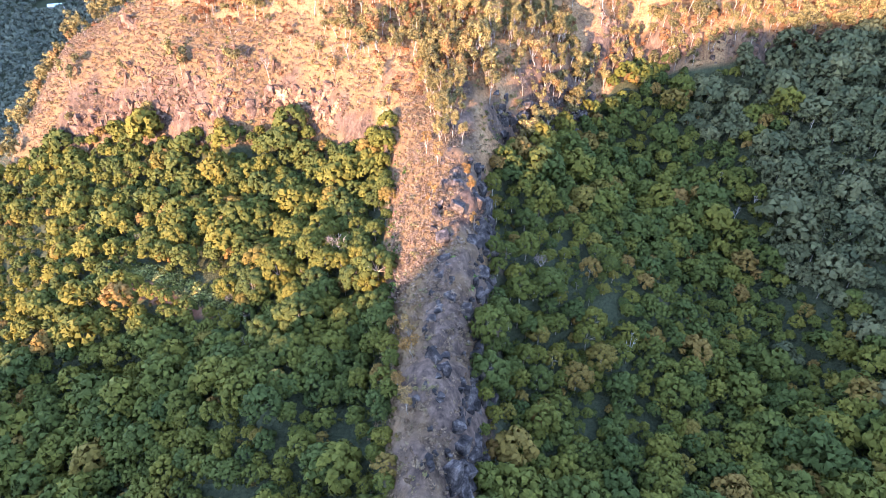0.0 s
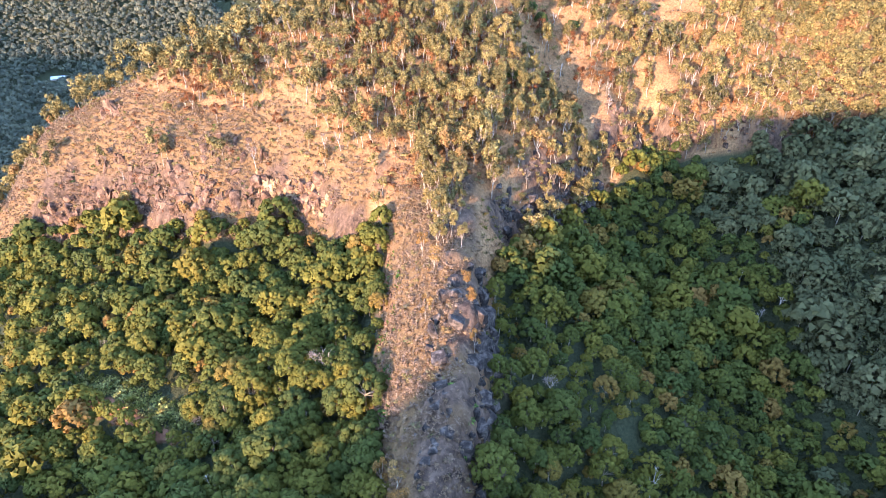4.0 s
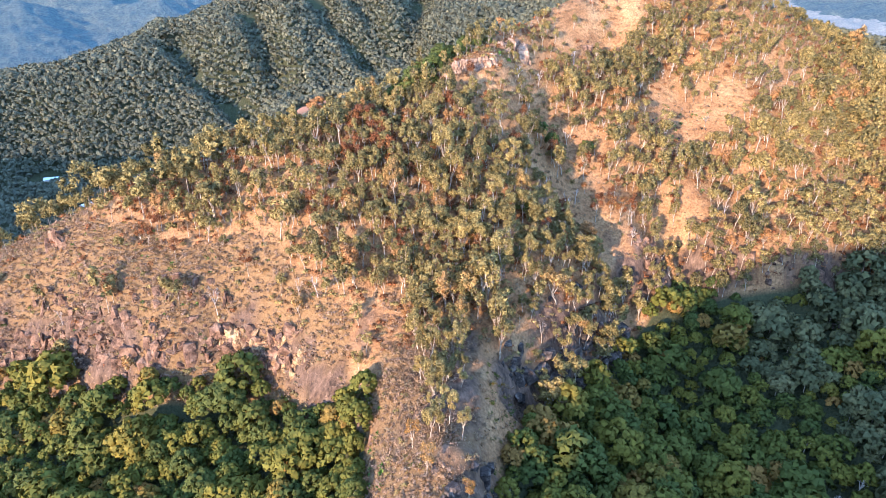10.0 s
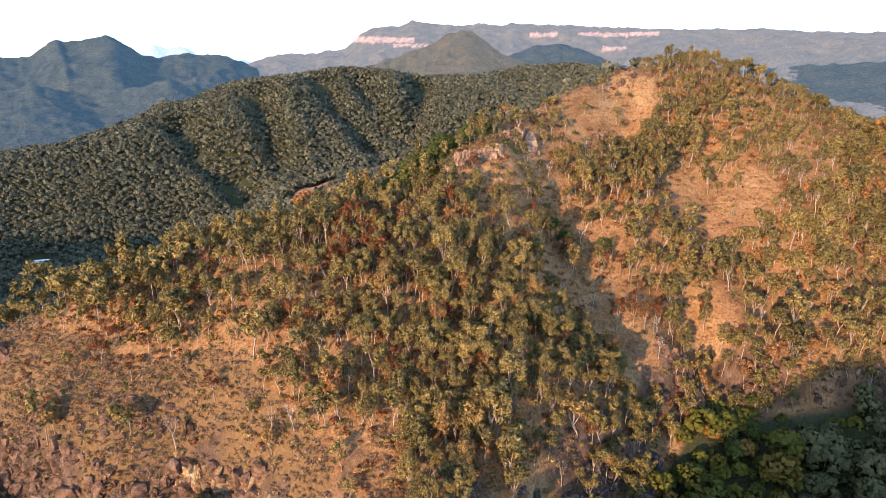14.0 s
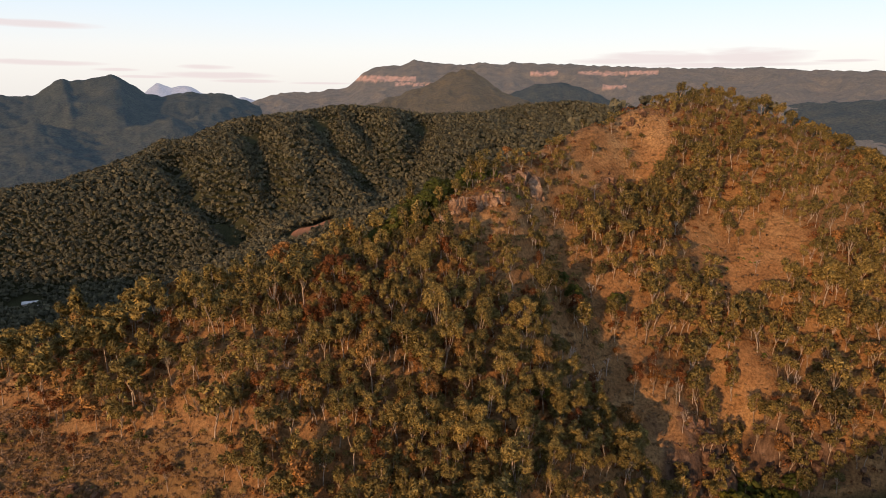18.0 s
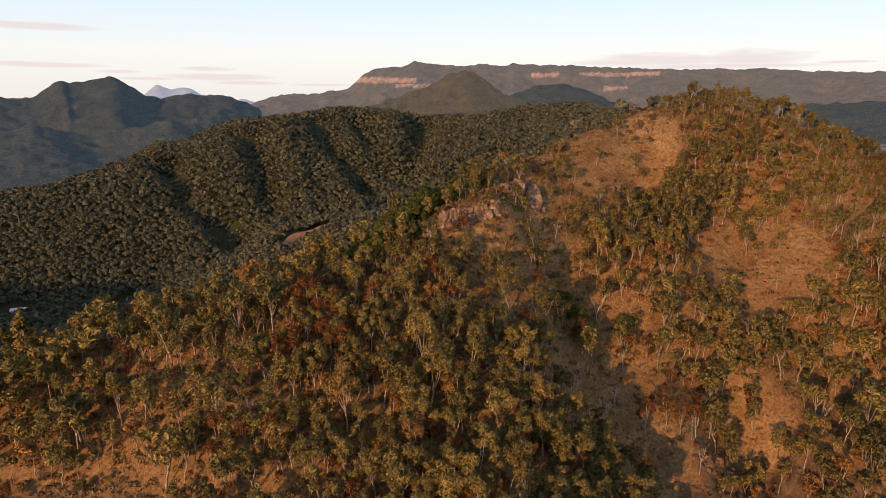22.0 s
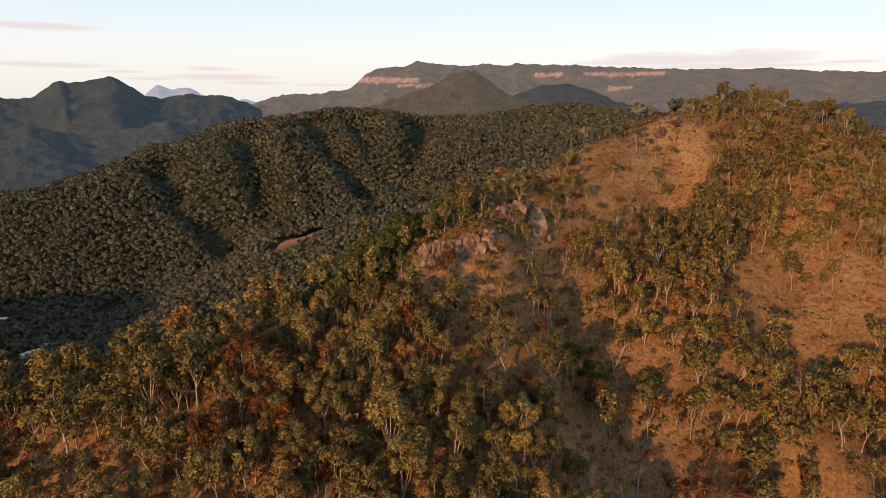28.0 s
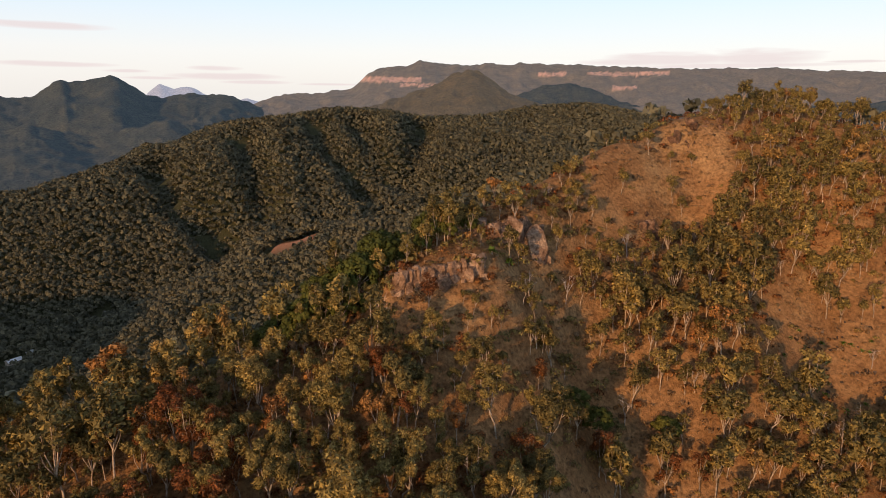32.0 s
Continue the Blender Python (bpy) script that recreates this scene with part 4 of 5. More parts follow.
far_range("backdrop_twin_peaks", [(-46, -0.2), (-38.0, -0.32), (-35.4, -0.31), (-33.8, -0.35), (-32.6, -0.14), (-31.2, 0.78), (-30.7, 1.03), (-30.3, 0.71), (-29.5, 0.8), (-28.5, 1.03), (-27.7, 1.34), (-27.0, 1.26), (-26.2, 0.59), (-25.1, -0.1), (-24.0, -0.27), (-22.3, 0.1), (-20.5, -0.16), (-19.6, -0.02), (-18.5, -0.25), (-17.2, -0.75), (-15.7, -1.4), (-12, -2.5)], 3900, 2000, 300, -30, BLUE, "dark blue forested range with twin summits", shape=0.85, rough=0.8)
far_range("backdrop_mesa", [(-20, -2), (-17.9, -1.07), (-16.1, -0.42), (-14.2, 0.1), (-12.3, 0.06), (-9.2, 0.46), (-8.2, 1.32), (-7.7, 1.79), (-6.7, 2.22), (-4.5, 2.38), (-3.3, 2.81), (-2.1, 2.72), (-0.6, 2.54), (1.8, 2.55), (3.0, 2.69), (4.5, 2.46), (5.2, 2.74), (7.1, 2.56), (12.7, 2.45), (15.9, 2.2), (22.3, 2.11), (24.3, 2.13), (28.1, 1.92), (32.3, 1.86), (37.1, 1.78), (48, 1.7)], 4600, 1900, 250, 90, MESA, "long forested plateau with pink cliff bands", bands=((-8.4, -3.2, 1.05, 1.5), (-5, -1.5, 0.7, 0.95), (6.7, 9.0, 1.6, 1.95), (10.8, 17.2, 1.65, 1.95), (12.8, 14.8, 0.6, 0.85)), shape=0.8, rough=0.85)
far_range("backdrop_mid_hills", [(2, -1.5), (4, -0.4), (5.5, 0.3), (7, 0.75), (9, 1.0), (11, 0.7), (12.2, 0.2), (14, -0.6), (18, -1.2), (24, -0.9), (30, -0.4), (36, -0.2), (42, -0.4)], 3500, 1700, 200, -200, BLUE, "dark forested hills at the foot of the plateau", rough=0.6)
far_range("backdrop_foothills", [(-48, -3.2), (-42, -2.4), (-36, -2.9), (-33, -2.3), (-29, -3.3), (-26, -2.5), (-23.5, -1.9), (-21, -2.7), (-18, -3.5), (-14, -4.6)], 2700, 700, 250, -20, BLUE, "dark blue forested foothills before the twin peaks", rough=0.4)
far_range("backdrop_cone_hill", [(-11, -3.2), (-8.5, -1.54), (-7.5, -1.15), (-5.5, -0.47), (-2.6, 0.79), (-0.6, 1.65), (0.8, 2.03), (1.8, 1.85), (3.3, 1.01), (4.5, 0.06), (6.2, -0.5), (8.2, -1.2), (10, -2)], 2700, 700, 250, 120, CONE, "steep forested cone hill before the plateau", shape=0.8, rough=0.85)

# ---- rocks ----
STONE, n_, l_, b_ = material("lichen_rock", 0.9)
k1, k2 = noise_tex(n_, l_, 0.35, 8, 0.7), noise_tex(n_, l_, 2.2, 6, 0.7)
ra = ramp(n_, [(0.38, (0.02, 0.017, 0.016)), (0.5, (0.062, 0.05, 0.046)), (0.63, (0.19, 0.155, 0.135))])
l_.new(k1.outputs["Fac"], ra.inputs[0])
rb = ramp(n_, [(0.3, (0.55, 0.55, 0.55)), (0.65, (1.3, 1.28, 1.25))])
l_.new(k2.outputs["Fac"], rb.inputs[0])
l_.new(mix(n_, l_, 1.0, ra.outputs[0], rb.outputs[0], "MULTIPLY"), b_.inputs["Base Color"])
bp = n_.new("ShaderNodeBump")
bp.inputs["Strength"].default_value, bp.inputs["Distance"].default_value = 0.9, 0.5
l_.new(k2.outputs["Fac"], bp.inputs["Height"])
l_.new(bp.outputs[0], b_.inputs["Normal"])


BROWN = STONE.copy()
BROWN.name = "brown_cliff_rock"
for nd in BROWN.node_tree.nodes:
    if nd.bl_idname == "ShaderNodeValToRGB" and nd.color_ramp.elements[0].position > 0.35:
        for k, c in zip(nd.color_ramp.elements, ((0.05, 0.032, 0.024), (0.16, 0.098, 0.068), (0.29, 0.195, 0.138))):
            k.color = (*c, 1)


def rock_mesh(seed, sx, sy, sz, mat):
    """An angular block: the hull of scattered points."""
    r = np.random.default_rng(seed)
    bm = bmesh.new()
    for p in r.uniform(-1, 1, (16, 3)):
        q = p / max(abs(p)) * r.uniform(0.8, 1.0)
        bm.verts.new((q[0] * sx, q[1] * sy, q[2] * sz))
    out = bmesh.ops.convex_hull(bm, input=bm.verts)
    bmesh.ops.delete(bm, geom=[v for v in bm.verts if not v.link_faces], context="VERTS")
    m = bpy.data.meshes.new("rock")
    bm.to_mesh(m)
    bm.free()
    m.materials.append(mat)
    return m


SHAPES = ((0.8, 0.7), (0.9, 1.1), (0.7, 1.5), (1.0, 0.6), (0.75, 1.9), (0.9, 0.9), (0.6, 1.3), (1.0, 1.0))
BLOCKS = [rock_mesh(40 + k, 1.0, *q, STONE) for k, q in enumerate(SHAPES)]
BROWN_BLOCKS = [rock_mesh(60 + k, 1.0, *q, BROWN) for k, q in enumerate(SHAPES)]


def outcrop(label, places, seed, name="rock_outcrop", blocks=None):
    """Blocks half sunk in the slope, held together as one outcrop."""
    r = np.random.default_rng(seed)
    x0, y0 = places[0][0], places[0][1]
    root = tagged(new(name), label, "rock")
    root.location = (x0, y0, ground_at(x0, y0))
    zz = ground(np.array([p[0] for p in places]), np.array([p[1] for p in places]))
    for (px, py, size), pz in zip(places, zz):
        ob = new("rock", (blocks or BLOCKS)[int(r.integers(0, 8))])
        ob.parent = root
        m = pose(px, py, pz + size * r.uniform(-0.55, 0.05), r.normal(0, 9), r.normal(0, 9), r.uniform(0, 360)) @ Matrix.Diagonal((size, size, size * r.uniform(0.8, 1.5), 1))
        ob.matrix_basis = Matrix.Translation(-root.location) @ m
    return root


def band(pts, count, spread, smin, smax, seed):
    """Places strewn along a line."""
    r = np.random.default_rng(seed)
    line = np.array(resampled([(*p[:2], 0) for p in pts], 1.0))
    pick = line[r.integers(0, len(line), count)]
    return [(p[0] + r.normal(0, spread), p[1] + r.normal(0, spread), smin + (smax - smin) * r.random() ** 2.2) for p in pick]


outcrop("dark lichen-spotted rock faces along the spine", band([(3, 75), (6, 105), (10, 130), (13, 160), (14, 180), (14, 202)], 290, 2.2, 0.5, 3.0, 1), 11)
outcrop("grey craggy rock crest of the spine", band([(-4, 80), (-2, 127), (0, 150), (2, 180), (2, 215)], 100, 2.2, 0.5, 2.6, 2), 12)
outcrop("sunlit pink rock lip of the spine", band([(-16, 140), (-17, 170), (-19, 225)], 45, 1.3, 0.5, 1.6, 3), 13, blocks=BROWN_BLOCKS)
outcrop("brown weathered cliff below the grassy slope", band([(-175, 277), (-150, 278), (-122, 268), (-95, 261), (-70, 264), (-48, 255)], 280, 2.6, 0.7, 2.8, 4), 14, blocks=BROWN_BLOCKS)
CREAM = BROWN.copy()
CREAM.name = "cream_cliff_rock"
for nd in CREAM.node_tree.nodes:
    if nd.bl_idname == "ShaderNodeValToRGB" and nd.color_ramp.elements[0].position > 0.35:
        for k, c in zip(nd.color_ramp.elements, ((0.14, 0.07, 0.045), (0.3, 0.2, 0.11), (0.5, 0.39, 0.22))):
            k.color = (*c, 1)
CREAM_BLOCKS = [rock_mesh(80 + k, 1.0, *q, CREAM) for k, q in enumerate(SHAPES)]
outcrop("cream-yellow freshly broken cliff face", band([(-76, 266), (-70, 264.5), (-62, 262), (-50, 256.5), (-44, 253)], 110, 1.3, 0.6, 1.9, 44), 26, blocks=CREAM_BLOCKS)
outcrop("broken brown ledges across the grassy slope", band([(-150, 288), (-125, 279), (-113, 275), (-88, 275), (-75, 273)], 130, 2.2, 0.4, 1.7, 5), 15, blocks=BROWN_BLOCKS)
pillar = outcrop("tall pale rock pillar on the hill shoulder", [(-147, 303, 2.4), (-145, 301, 1.8), (-149, 304, 2.2), (-150, 301, 1.6), (-143, 302, 1.5)], 16, "rock_pillar", BROWN_BLOCKS)
r = np.random.default_rng(62)
for k, (px, py, top) in enumerate(((-147, 300.5, 210), (-145.4, 300.2, 208), (-148.6, 301, 208.5), (-143.8, 299.4, 205), (-150, 300.4, 205.5))):
    ob = new("rock", BROWN_BLOCKS[k])
    ob.parent = pillar
    ob.matrix_basis = Matrix.Translation(-pillar.location) @ pose(px, py, top - 5, r.normal(0, 4), r.normal(0, 4), r.uniform(0, 360)) @ Matrix.Diagonal((1.5, 1.5, 5.0 / SHAPES[k][1], 1))
PALE = BROWN.copy()
PALE.name = "pale_ledge_rock"
for nd in PALE.node_tree.nodes:
    if nd.bl_idname == "ShaderNodeValToRGB" and nd.color_ramp.elements[0].position > 0.35:
        for k, c in zip(nd.color_ramp.elements, ((0.12, 0.075, 0.052), (0.26, 0.175, 0.125), (0.44, 0.33, 0.245))):
            k.color = (*c, 1)
PALE_BLOCKS = [rock_mesh(90 + k, 1.0, *q, PALE) for k, q in enumerate(SHAPES)]
ledge = outcrop("pale stone ledge with sheer front on the crest", band([(4, 341), (10, 342.5), (15, 343.5), (23, 347)], 60, 0.7, 0.6, 1.6, 6), 17, blocks=PALE_BLOCKS)
r = np.random.default_rng(61)
for k in range(36):
    # upright columns side by side form the sheer front
    px = 4.5 + 0.44 * k
    size, tall = r.uniform(0.6, 1.1), r.uniform(1.7, 2.5)
    ob = new("rock", PALE_BLOCKS[k % 8])
    ob.parent = ledge
    m = pose(px, 341.4 + 0.29 * (px - 4.5) + r.normal(0, 0.35), 266.4 + 0.12 * (px - 4.5) - tall + r.normal(0, 0.35), r.normal(0, 3), r.normal(0, 3), r.uniform(0, 360)) @ Matrix.Diagonal((size, size, tall / SHAPES[k % 8][1], 1))
    ob.matrix_basis = Matrix.Translation(-ledge.location) @ m
outcrop("sunlit grey outcrop under the bare slope", band([(19, 363), (27, 365), (36, 369)], 90, 1.5, 0.7, 2.6, 7), 18, blocks=PALE_BLOCKS)
outcrop("rounded pink rock knob beside the dark slot", band([(79, 319), (86, 318), (88, 312), (83, 312), (90, 316)], 80, 2.6, 0.5, 1.8, 8), 19, blocks=BROWN_BLOCKS)
outcrop("dark buttress cliff above the side valley", band([(22, 243), (30, 247), (44, 260), (52, 270), (62, 282), (68, 288)], 110, 3.0, 0.8, 3.6, 9), 20)
outcrop("purple-brown cliff line under the bare slope", band([(113, 318), (130, 315), (150, 313), (190, 314)], 80, 2.2, 0.7, 2.4, 10), 21, blocks=BROWN_BLOCKS)
outcrop("pale bare rock scar in the side valley", band([(158, 300), (159, 291), (160, 281), (163, 272)], 40, 2.4, 0.6, 2.4, 11), 22)
outcrop("low rubble below the upper bare slope", band([(64, 387), (75, 393), (86, 396)], 60, 1.8, 0.4, 1.7, 12), 23, blocks=BROWN_BLOCKS)
outcrop("pale summit rocks at the edge of the bare slope", band([(84, 417), (92, 420), (99, 424)], 26, 1.8, 0.5, 1.7, 13), 24, blocks=BROWN_BLOCKS)
outcrop("scattered stones on the bare grass slope", band([(100, 366), (112, 374), (126, 381)], 40, 6.0, 0.25, 0.8, 14), 25)

# ---- dry scrub and grass tufts on open slopes ----
SCRUB = leaf_material("dry_scrub", (0.19, 0.128, 0.076), (0.24, 0.165, 0.1), (0.29, 0.202, 0.125), (0.2, 0.17, 0.06), spread=0.35)


def tuft(seed, h, w, n):
    r = np.random.default_rng(seed)
    return leaves(r, [(Vector((r.normal(0, w * 0.4), r.normal(0, w * 0.4), h * r.uniform(0.2, 0.55))), w * 0.55) for _ in range(3)], n, h * 0.42, 0.7, 0.5, single=True, slim=0.7)


TUFTS = [tuft(500 + k, 0.95, 1.2, 30) for k in range(6)]
x, y, r = scatter(-200, 210, 70, 440, 1.65, 9)
open_ = (bare_grass(x, y) > 0) | ((x > -19) & (x < 12) & (y < 250)) | (~is_rainforest(x, y) & (r.random(len(x)) < 0.6))
m = open_ & in_view(x, y) & (r.random(len(x)) < np.where(bare_grass(x, y) * (x > 0), 0.5, 0.8)) & (y < along(LINES["west_crest"], np.clip(x, -185, 300)) + 5)
x, y = keep(m, x, y)
merged("dry_scrub", TUFTS, x, y, ground(x, y), r.uniform(0.35, 1.2, len(x)), SCRUB, "pinkish dry scrub and grass tufts on open slopes", "scrub")

# ---- understorey on the hill ----
def bush(seed, h, w, n):
    r = np.random.default_rng(seed)
    return leaves(r, [(Vector((r.normal(0, w * 0.45), r.normal(0, w * 0.45), h * r.uniform(0.35, 0.7))), w * 0.55) for _ in range(4)], n, 0.4, 0.8, 0.6, single=True, slim=0.8)


BUSHES = [bush(600 + k, 2.0, 1.5, 64) for k in range(6)]
x, y, r = scatter(-200, 240, 245, 450, 2.9, 12)
m = ~is_rainforest(x, y) & in_view(x, y) & (r.random(len(x)) < np.where(bare_grass(x, y) > 0, np.where(x < 0, 0.2, 0.07), 0.72)) & (y < along(LINES["west_crest"], np.clip(x, -185, 300)) + 12)
x, y = keep(m, x, y)
rusty = r.random(len(x)) < np.clip(0.5 + 1.2 * fbm(x, y, 30, 2), 0.12, 0.92)
sc = r.uniform(0.5, 1.3, len(x))
z = ground(x, y)
merged("rusty_understorey", BUSHES, *keep(rusty, x, y, z, sc), RUST, "rust-brown dry bushes under the gum trees", "bushes")
gx, gy, r = scatter(-26, 26, 66, 240, 2.6, 14)
m = (((gx < np.interp(gy, [70, 130, 165], [-10, -12, -18])) & (gx > -25)) | ((gx > np.interp(gy, [70, 130, 165], [6, 11, 14])) & (gx < 24))) & (r.random(len(gx)) < 0.8)
gx, gy = keep(m, gx, gy)
fx, fy, r = scatter(-200, 200, 70, 312, 3.8, 17)
m = is_rainforest(fx, fy) & in_view(fx, fy) & (r.random(len(fx)) < 0.62)
fx, fy = keep(m, fx, fy)
merged("forest_understorey", BUSHES[:3], fx, fy, ground(fx, fy), r.uniform(0.6, 1.5, len(fx)), RAIN, "green shrubs and saplings between the forest crowns", "bushes")
merged("spine_foot_bushes", BUSHES, gx, gy, ground(gx, gy), r.uniform(0.35, 1.0, len(gx)), RAIN, "green bushes along the foot of the rock spine", "bushes")
gx, gy, r = scatter(-225, -25, 250, 325, 1.9, 16)
m = ((bare_grass(gx, gy) > 0) | (gx < -168)) & (r.random(len(gx)) < np.clip(0.85 + fbm(gx, gy, 14, 2), 0.3, 0.98))
gx, gy = keep(m, gx, gy)
merged("slope_scrub", BUSHES, gx, gy, ground(gx, gy), r.uniform(0.3, 0.75, len(gx)), SCRUB, "tan dry shrubs covering the slope above the cliff", "scrub")
gx, gy, r = scatter(-18, 6, 96, 250, 1.9, 15)
m = (gx > np.interp(gy, [70, 130, 165], [-13, -14, -18])) & (gx < np.interp(gy, [100, 160, 250], [-2, 3, 14])) & (r.random(len(gx)) < np.clip(0.55 + 1.2 * fbm(gx, gy, 12, 2), 0.1, 0.9))
gx, gy = keep(m, gx, gy)
olive = r.random(len(gx)) < 0.14
gz, gs = ground(gx, gy), r.uniform(0.35, 0.85, len(gx))
merged("spine_scrub", BUSHES, *keep(~olive, gx, gy, gz, gs), SCRUB, "pale dry shrubs on the crest of the spine", "scrub")
merged("spine_bushes", BUSHES, *keep(olive, gx, gy, gz, gs), GUM, "olive shrubs on the crest of the spine", "bushes")
merged("green_understorey", BUSHES, *keep(~rusty, x, y, z, sc), GUM, "olive bushes under the gum trees", "bushes")

# ---- single trees that stand out ----
DEAD_T = [gum_tree(700 + k, 10, 0.3, True)[0] for k in range(4)]
SILVER, n_, l_, b_ = material("dead_wood", 0.85)
sv = noise_tex(n_, l_, 1.5, 5)
sr = ramp(n_, [(0.35, (0.3, 0.25, 0.22)), (0.65, (0.58, 0.52, 0.47))])
l_.new(sv.outputs["Fac"], sr.inputs[0])
l_.new(sr.outputs[0], b_.inputs["Base Color"])


def plant(name, spots, templates, leaf, label, category, group, seed, wood=None):
    """Stands trees at named spots (x, y, scale)."""
    x, y, sc = (np.array(v, float) for v in zip(*spots))
    stand([tree_thing(name, t, leaf, label, category, group, wood) for t in templates], x, y, ground(x, y), sc, seed)


def strewn(count, x0, x1, y0, y1, smin, smax, seed, test):
    r = np.random.default_rng(seed)
    out = []
    while len(out) < count:
        px, py = r.uniform(x0, x1), r.uniform(y0, y1)
        if test(np.array([px]), np.array([py]))[0]:
            out.append((px, py, r.uniform(smin, smax)))
    return out


on_hill = lambda x, y: (ellipse(x, y, 15, 344, 14, 6, 14) > 1) & ~is_rainforest(x, y) & (y < along(LINES["west_crest"], x)) & (y > 255) & (x > -170)
plant("dead_tree", strewn(46, -140, 150, 258, 400, 0.4, 0.8, 31, on_hill), [(t, None) for t in DEAD_T], None, "bare silver dead tree with forked limbs", "tree", "dead trees on the hill", 41, SILVER)
plant("dead_tree", [(-36, 177, 0.9), (125, 250, 0.8), (136, 236, 1.0), (128, 232, 0.9), (-60, 140, 0.7), (62, 150, 0.8)], [(t, None) for t in DEAD_T[:3]], None, "bare pale dead tree among rainforest crowns", "tree", "dead trees in the forest", 42, SILVER)
plant("gum_tree", strewn(52, -12, 11, 205, 266, 0.45, 0.8, 38, lambda x, y: (x < np.interp(y, [205, 240, 266], [7, 9, 19])) & (x > np.interp(y, [205, 240, 266], [-3, -7, -12]))), [GUM_T[k] for k in (0, 3, 5, 8)], GUM, "slender pale-trunked gum tree with olive crown", "tree", "gum trees on the spur", 50)
TWIG_T = [gum_tree(720 + k, 260, 0.4, True) for k in range(3)]
plant("leafless_tree", [(33, 169, 0.75), (-38, 178, 0.8), (-75, 168, 0.6), (-120, 205, 0.6), (70, 205, 0.6), (20, 262, 0.7), (28, 270, 0.7), (34, 258, 0.6)], TWIG_T, TWIG, "thin mauve-grey tree with bare twigs", "tree", "leafless trees", 43)
YEL_T = [rain_tree(740 + k, 1500, 0.55, True) for k in range(2)]
plant("yellow_tree", [(30, 208, 0.36), (-48, 124, 0.6), (40, 232, 0.34)], YEL_T, YELLOW, "bright yellow-leaved tree among green crowns", "tree", "yellow trees", 44)
RUST_T = [gum_tree(760 + k, 1500, 0.42) for k in range(4)]
plant("golden_tree", [(-10, 128, 0.6), (-8, 120, 0.7), (-14, 133, 0.55), (-12, 112, 0.6), (9, 178, 0.5), (10, 168, 0.45), (8, 190, 0.5), (-9, 104, 0.6), (49, 268, 0.7), (-4, 176, 0.55), (-2, 196, 0.6), (-6, 206, 0.6)], RUST_T, leaf_material("golden_leaves", (0.3, 0.17, 0.05), (0.36, 0.21, 0.07), (0.4, 0.26, 0.1)), "small golden-brown tree rooted on the rock spine", "tree", "golden trees on the spine", 45)
plant("red_tree", [(18, 251, 0.5), (26, 256, 0.4)], RUST_T[:2], RUST, "small coral-red flowering tree on the slope", "tree", "red trees", 46)
plant("rust_tree", strewn(70, -110, 110, 270, 345, 0.4, 0.75, 33, on_hill) + strewn(22, -34, -10, 294, 314, 0.5, 0.85, 37, on_hill), RUST_T, RUST, "rust-brown dry-leaved gum tree on the hill", "tree", "rust-brown trees on the hill", 47)
DARK = leaf_material("dark_green_leaves", (0.06, 0.078, 0.02), (0.085, 0.102, 0.024), (0.115, 0.125, 0.03), spread=0.4)
CON_T = [rain_tree(780 + k, 3000, 0.38, True) for k in range(3)]
plant("dark_green_tree", [(40, 338, 0.85), (46, 340, 0.8), (1, 350, 1.0), (-4, 346, 1.25), (-9, 343, 1.2), (-14, 341, 1.1), (-1, 354, 1.2), (-7, 350, 1.3), (-12, 347, 1.2), (-18, 340, 1.0), (10, 364, 0.9), (-2, 364, 1.0), (9, 353, 0.55), (14, 356, 0.6), (19, 361, 0.55), (3, 356, 0.9), (-21, 338, 0.95), (-6, 341, 0.9), (30, 292, 0.8), (62, 345, 0.7), (98, 312, 0.8), (104, 310, 0.9), (112, 311, 0.8), (108, 304, 0.9), (100, 303, 0.8)], CON_T, DARK, "dense deep green leafy tree on the ridge", "tree", "dark green trees", 48)


def frond_tuft(seed):
    """Grass tree: a spray of arching blades."""
    r = np.random.default_rng(seed)
    v, f = [], []
    for k in range(26):
        a, e = r.uniform(0, 2 * math.pi), r.uniform(0.15, 1.4)
        d = Vector((math.cos(a) * math.cos(e), math.sin(a) * math.cos(e), math.sin(e)))
        side = d.cross(Vector((0, 0, 1))).normalized() * 0.1
        tip = d * r.uniform(1.0, 1.5) + Vector((0, 0, -0.3))
        o = len(v)
        v += [0.3 * d - side, 0.3 * d + side, d * 0.8 + side * 1.5, d * 0.8 - side * 1.5, tip]
        f += [(o, o + 1, o + 2), (o, o + 2, o + 3), (o + 3, o + 2, o + 4)]
    stem = tube([Vector((0, 0, -0.4)), Vector((0, 0, 0.35))], [0.2, 0.16], 5)
    return (np.array([tuple(p) for p in stem[0]]), np.array(stem[1])), (np.array([tuple(p) for p in v]), np.array(f))


FROND_T = [frond_tuft(800 + k) for k in range(3)]
slope = lambda x, y: (bare_grass(x, y) > 0) & (y > 255)
plant("grass_tree", strewn(80, -165, -35, 258, 300, 0.6, 1.2, 34, slope) + strewn(40, -19, -12, 140, 235, 0.6, 1.2, 35, lambda x, y: x < -14) + strewn(24, 90, 128, 340, 380, 0.7, 1.2, 36, slope) + [(7, 138, 1.6), (8, 146, 1.6), (3, 152, 1.4), (9, 150, 1.5), (24, 352, 1.6), (28, 355, 1.7), (31, 353, 1.4), (100, 346, 1.5), (104, 345, 1.5)], FROND_T, FROND, "bright green grass tree tuft on the slope", "shrub", "grass trees", 49)

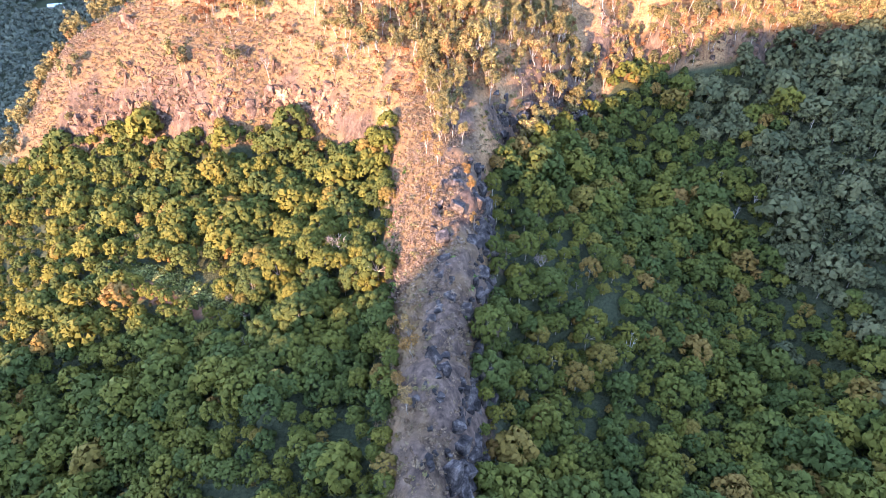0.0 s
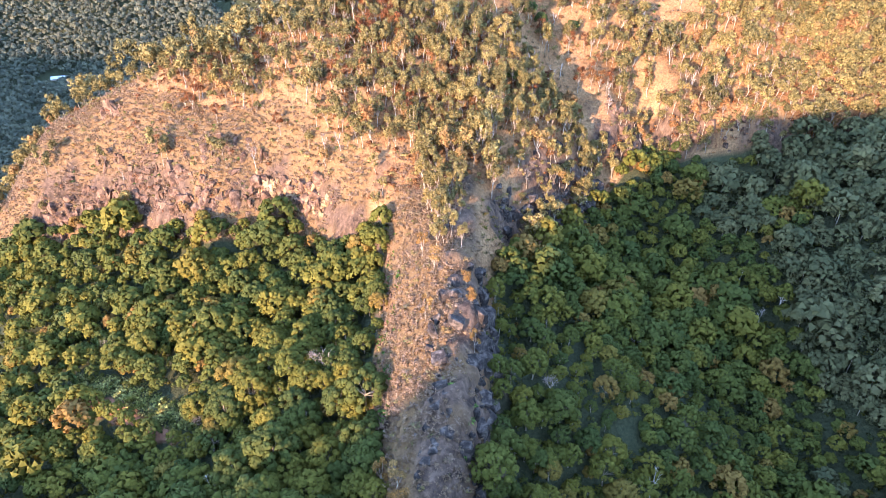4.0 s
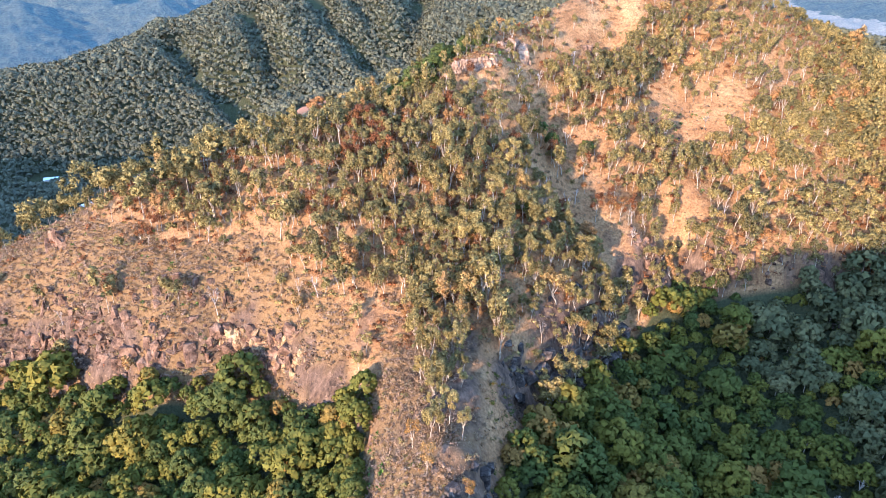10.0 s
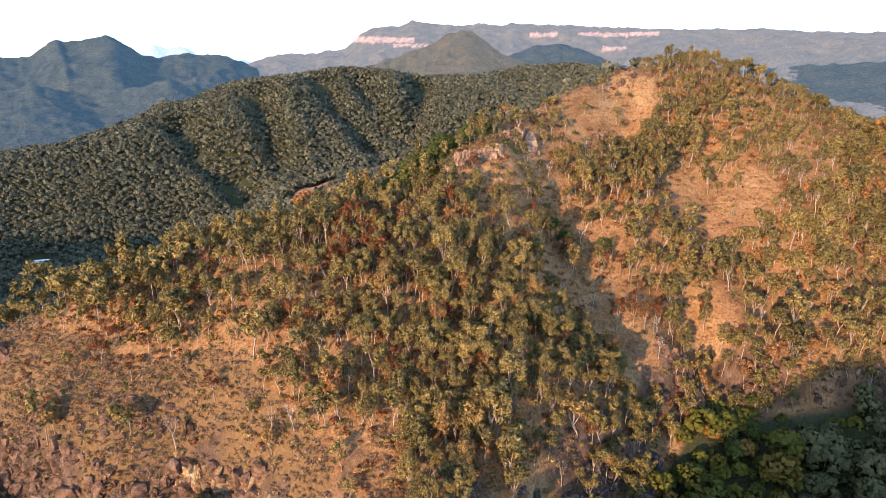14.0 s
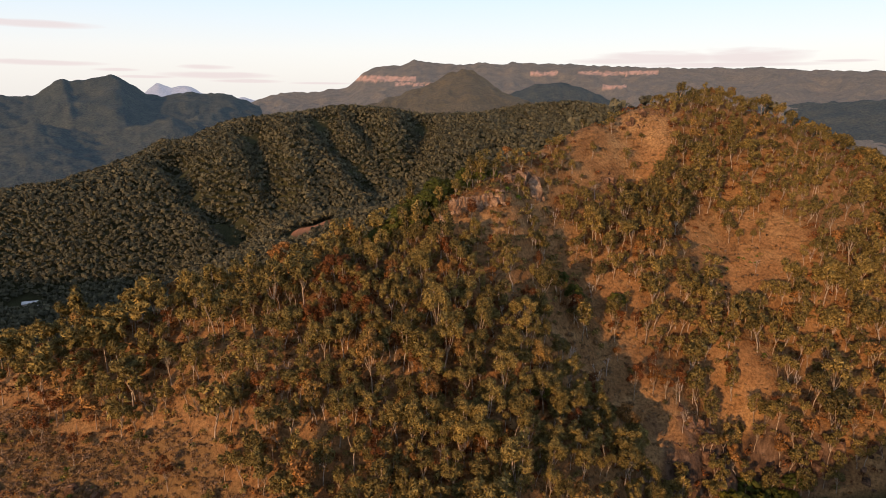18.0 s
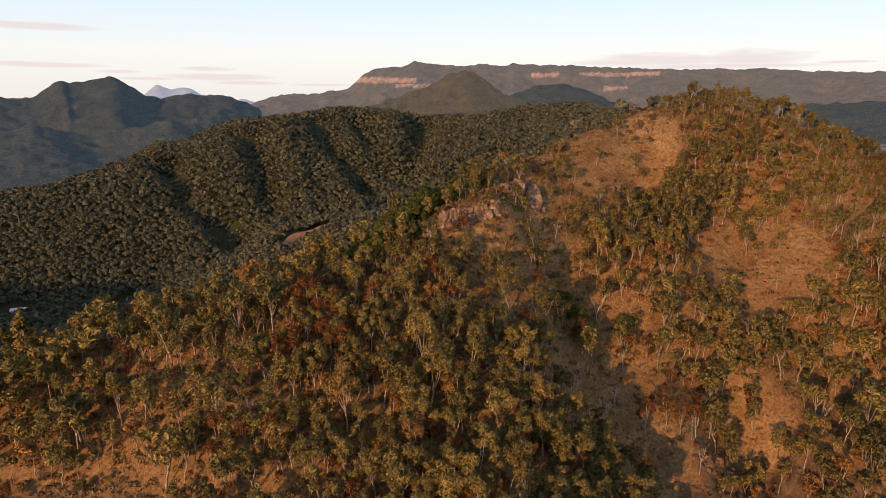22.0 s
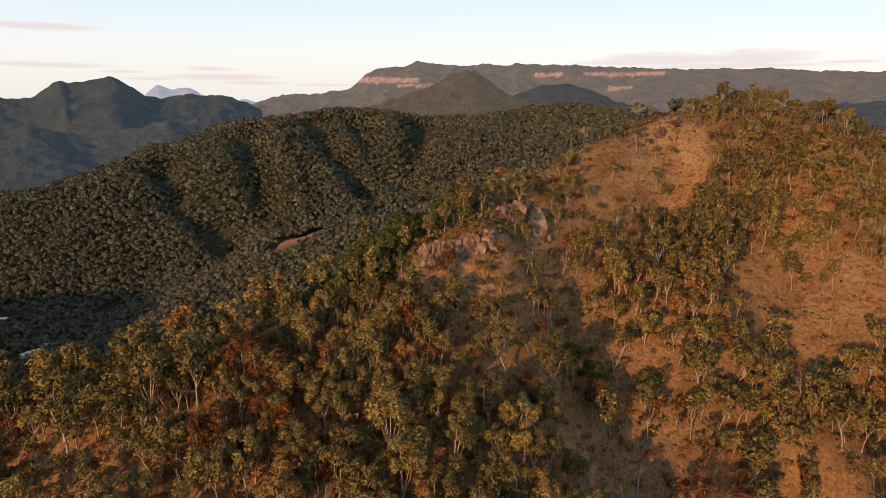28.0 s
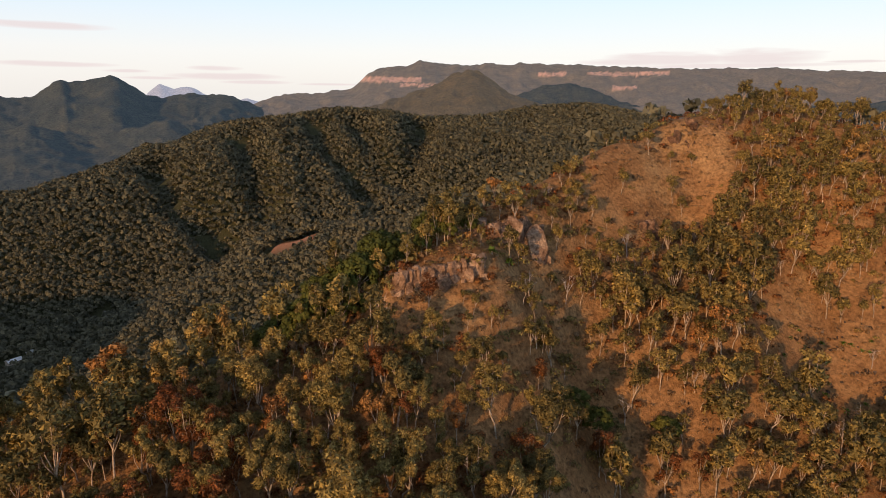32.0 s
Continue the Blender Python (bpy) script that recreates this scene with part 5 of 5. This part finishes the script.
# ---- valley houses and clearing ----
WHITE, n_, l_, b_ = material("pale_metal_roof", 0.4)
wv_ = noise_tex(n_, l_, 0.8, 4)
wr_ = ramp(n_, [(0.3, (0.62, 0.66, 0.7)), (0.7, (0.8, 0.83, 0.86))])
l_.new(wv_.outputs["Fac"], wr_.inputs[0])
l_.new(wr_.outputs[0], b_.inputs["Base Color"])
WALL, n_, l_, b_ = material("house_wall", 0.8)
wv_ = noise_tex(n_, l_, 1.2, 4)
wr_ = ramp(n_, [(0.3, (0.36, 0.32, 0.27)), (0.7, (0.46, 0.42, 0.36))])
l_.new(wv_.outputs["Fac"], wr_.inputs[0])
l_.new(wr_.outputs[0], b_.inputs["Base Color"])


def house(x, y, w, d, h, turn):
    root = tagged(new("house"), "small house with pale metal gable roof in the valley", "house", "valley houses")
    root.matrix_basis = pose(x, y, ground_at(x, y) + 0.2, 0, 0, turn)
    for name, mat, pts, faces in (
        ("wall", WALL, [(-w, -d, -2), (w, -d, -2), (w, d, -2), (-w, d, -2), (-w, -d, h), (w, -d, h), (w, d, h), (-w, d, h), (-w, 0, h + d * 0.45), (w, 0, h + d * 0.45)],
         [(0, 1, 5, 4), (2, 3, 7, 6), (1, 2, 6, 9, 5), (3, 0, 4, 8, 7)]),
        ("roof", WHITE, [(sx * (w + 0.6), sy * (d + 0.6) if sy else 0, h + 0.15 + (d * 0.45 + 0.05 if sy == 0 else -0.2) + t) for t in (0, 0.25) for sx in (-1, 1) for sy in (-1, 0, 1)],
         [(0, 3, 4, 1), (1, 4, 5, 2), (6, 7, 10, 9), (7, 8, 11, 10), (0, 6, 9, 3), (2, 5, 11, 8), (0, 1, 7, 6), (1, 2, 8, 7), (3, 9, 10, 4), (4, 10, 11, 5)])):
        hm = bpy.data.meshes.new(name)
        hm.from_pydata(pts, [], faces)
        hm.materials.append(mat)
        part(name, hm, root)


house(-556, 942, 9, 5, 3.2, 20)
house(-536, 936, 5, 3.5, 2.8, -30)
house(-457, 846, 7, 4.5, 3, 60)
house(-451, 866, 4, 3, 2.6, 10)
house(-429, 986, 5, 4, 3, 10)

STICKS = [bush(640 + k, 1.2, 1.6, 40) for k in range(5)]
x, y, r = scatter(-200, 20, 70, 330, 1.7, 15)
m = (bare_grass(x, y) > 0) | ((x > -18) & (x < 6) & (y > 130) & (y < 262))
m &= (x < 8) & (r.random(len(x)) < 0.85)
x, y = keep(m, x, y)
merged("leafless_scrub", STICKS, x, y, ground(x, y), r.uniform(0.4, 1.1, len(x)), leaf_material("scrub_twigs", (0.21, 0.147, 0.105), (0.26, 0.183, 0.133), (0.31, 0.225, 0.163), (0.17, 0.16, 0.06), spread=0.35), "pinkish-grey leafless scrub on the cliff slope", "scrub")

x, y, r = scatter(-140, -66, 160, 205, 1.3, 16)
m = (ellipse(x, y, -102, 182, 29, 4.5, -24) < 1) & (ellipse(x, y, -104, 176, 24, 2.6, -24) > 1)
x, y = keep(m, x, y)
merged("pale_grass_bank", TUFTS, x, y, ground(x, y), r.uniform(0.9, 1.7, len(x)), leaf_material("pale_grass", (0.24, 0.25, 0.07), (0.32, 0.31, 0.1), (0.38, 0.35, 0.13)), "pale yellow-green tall grass along a bank", "grass")
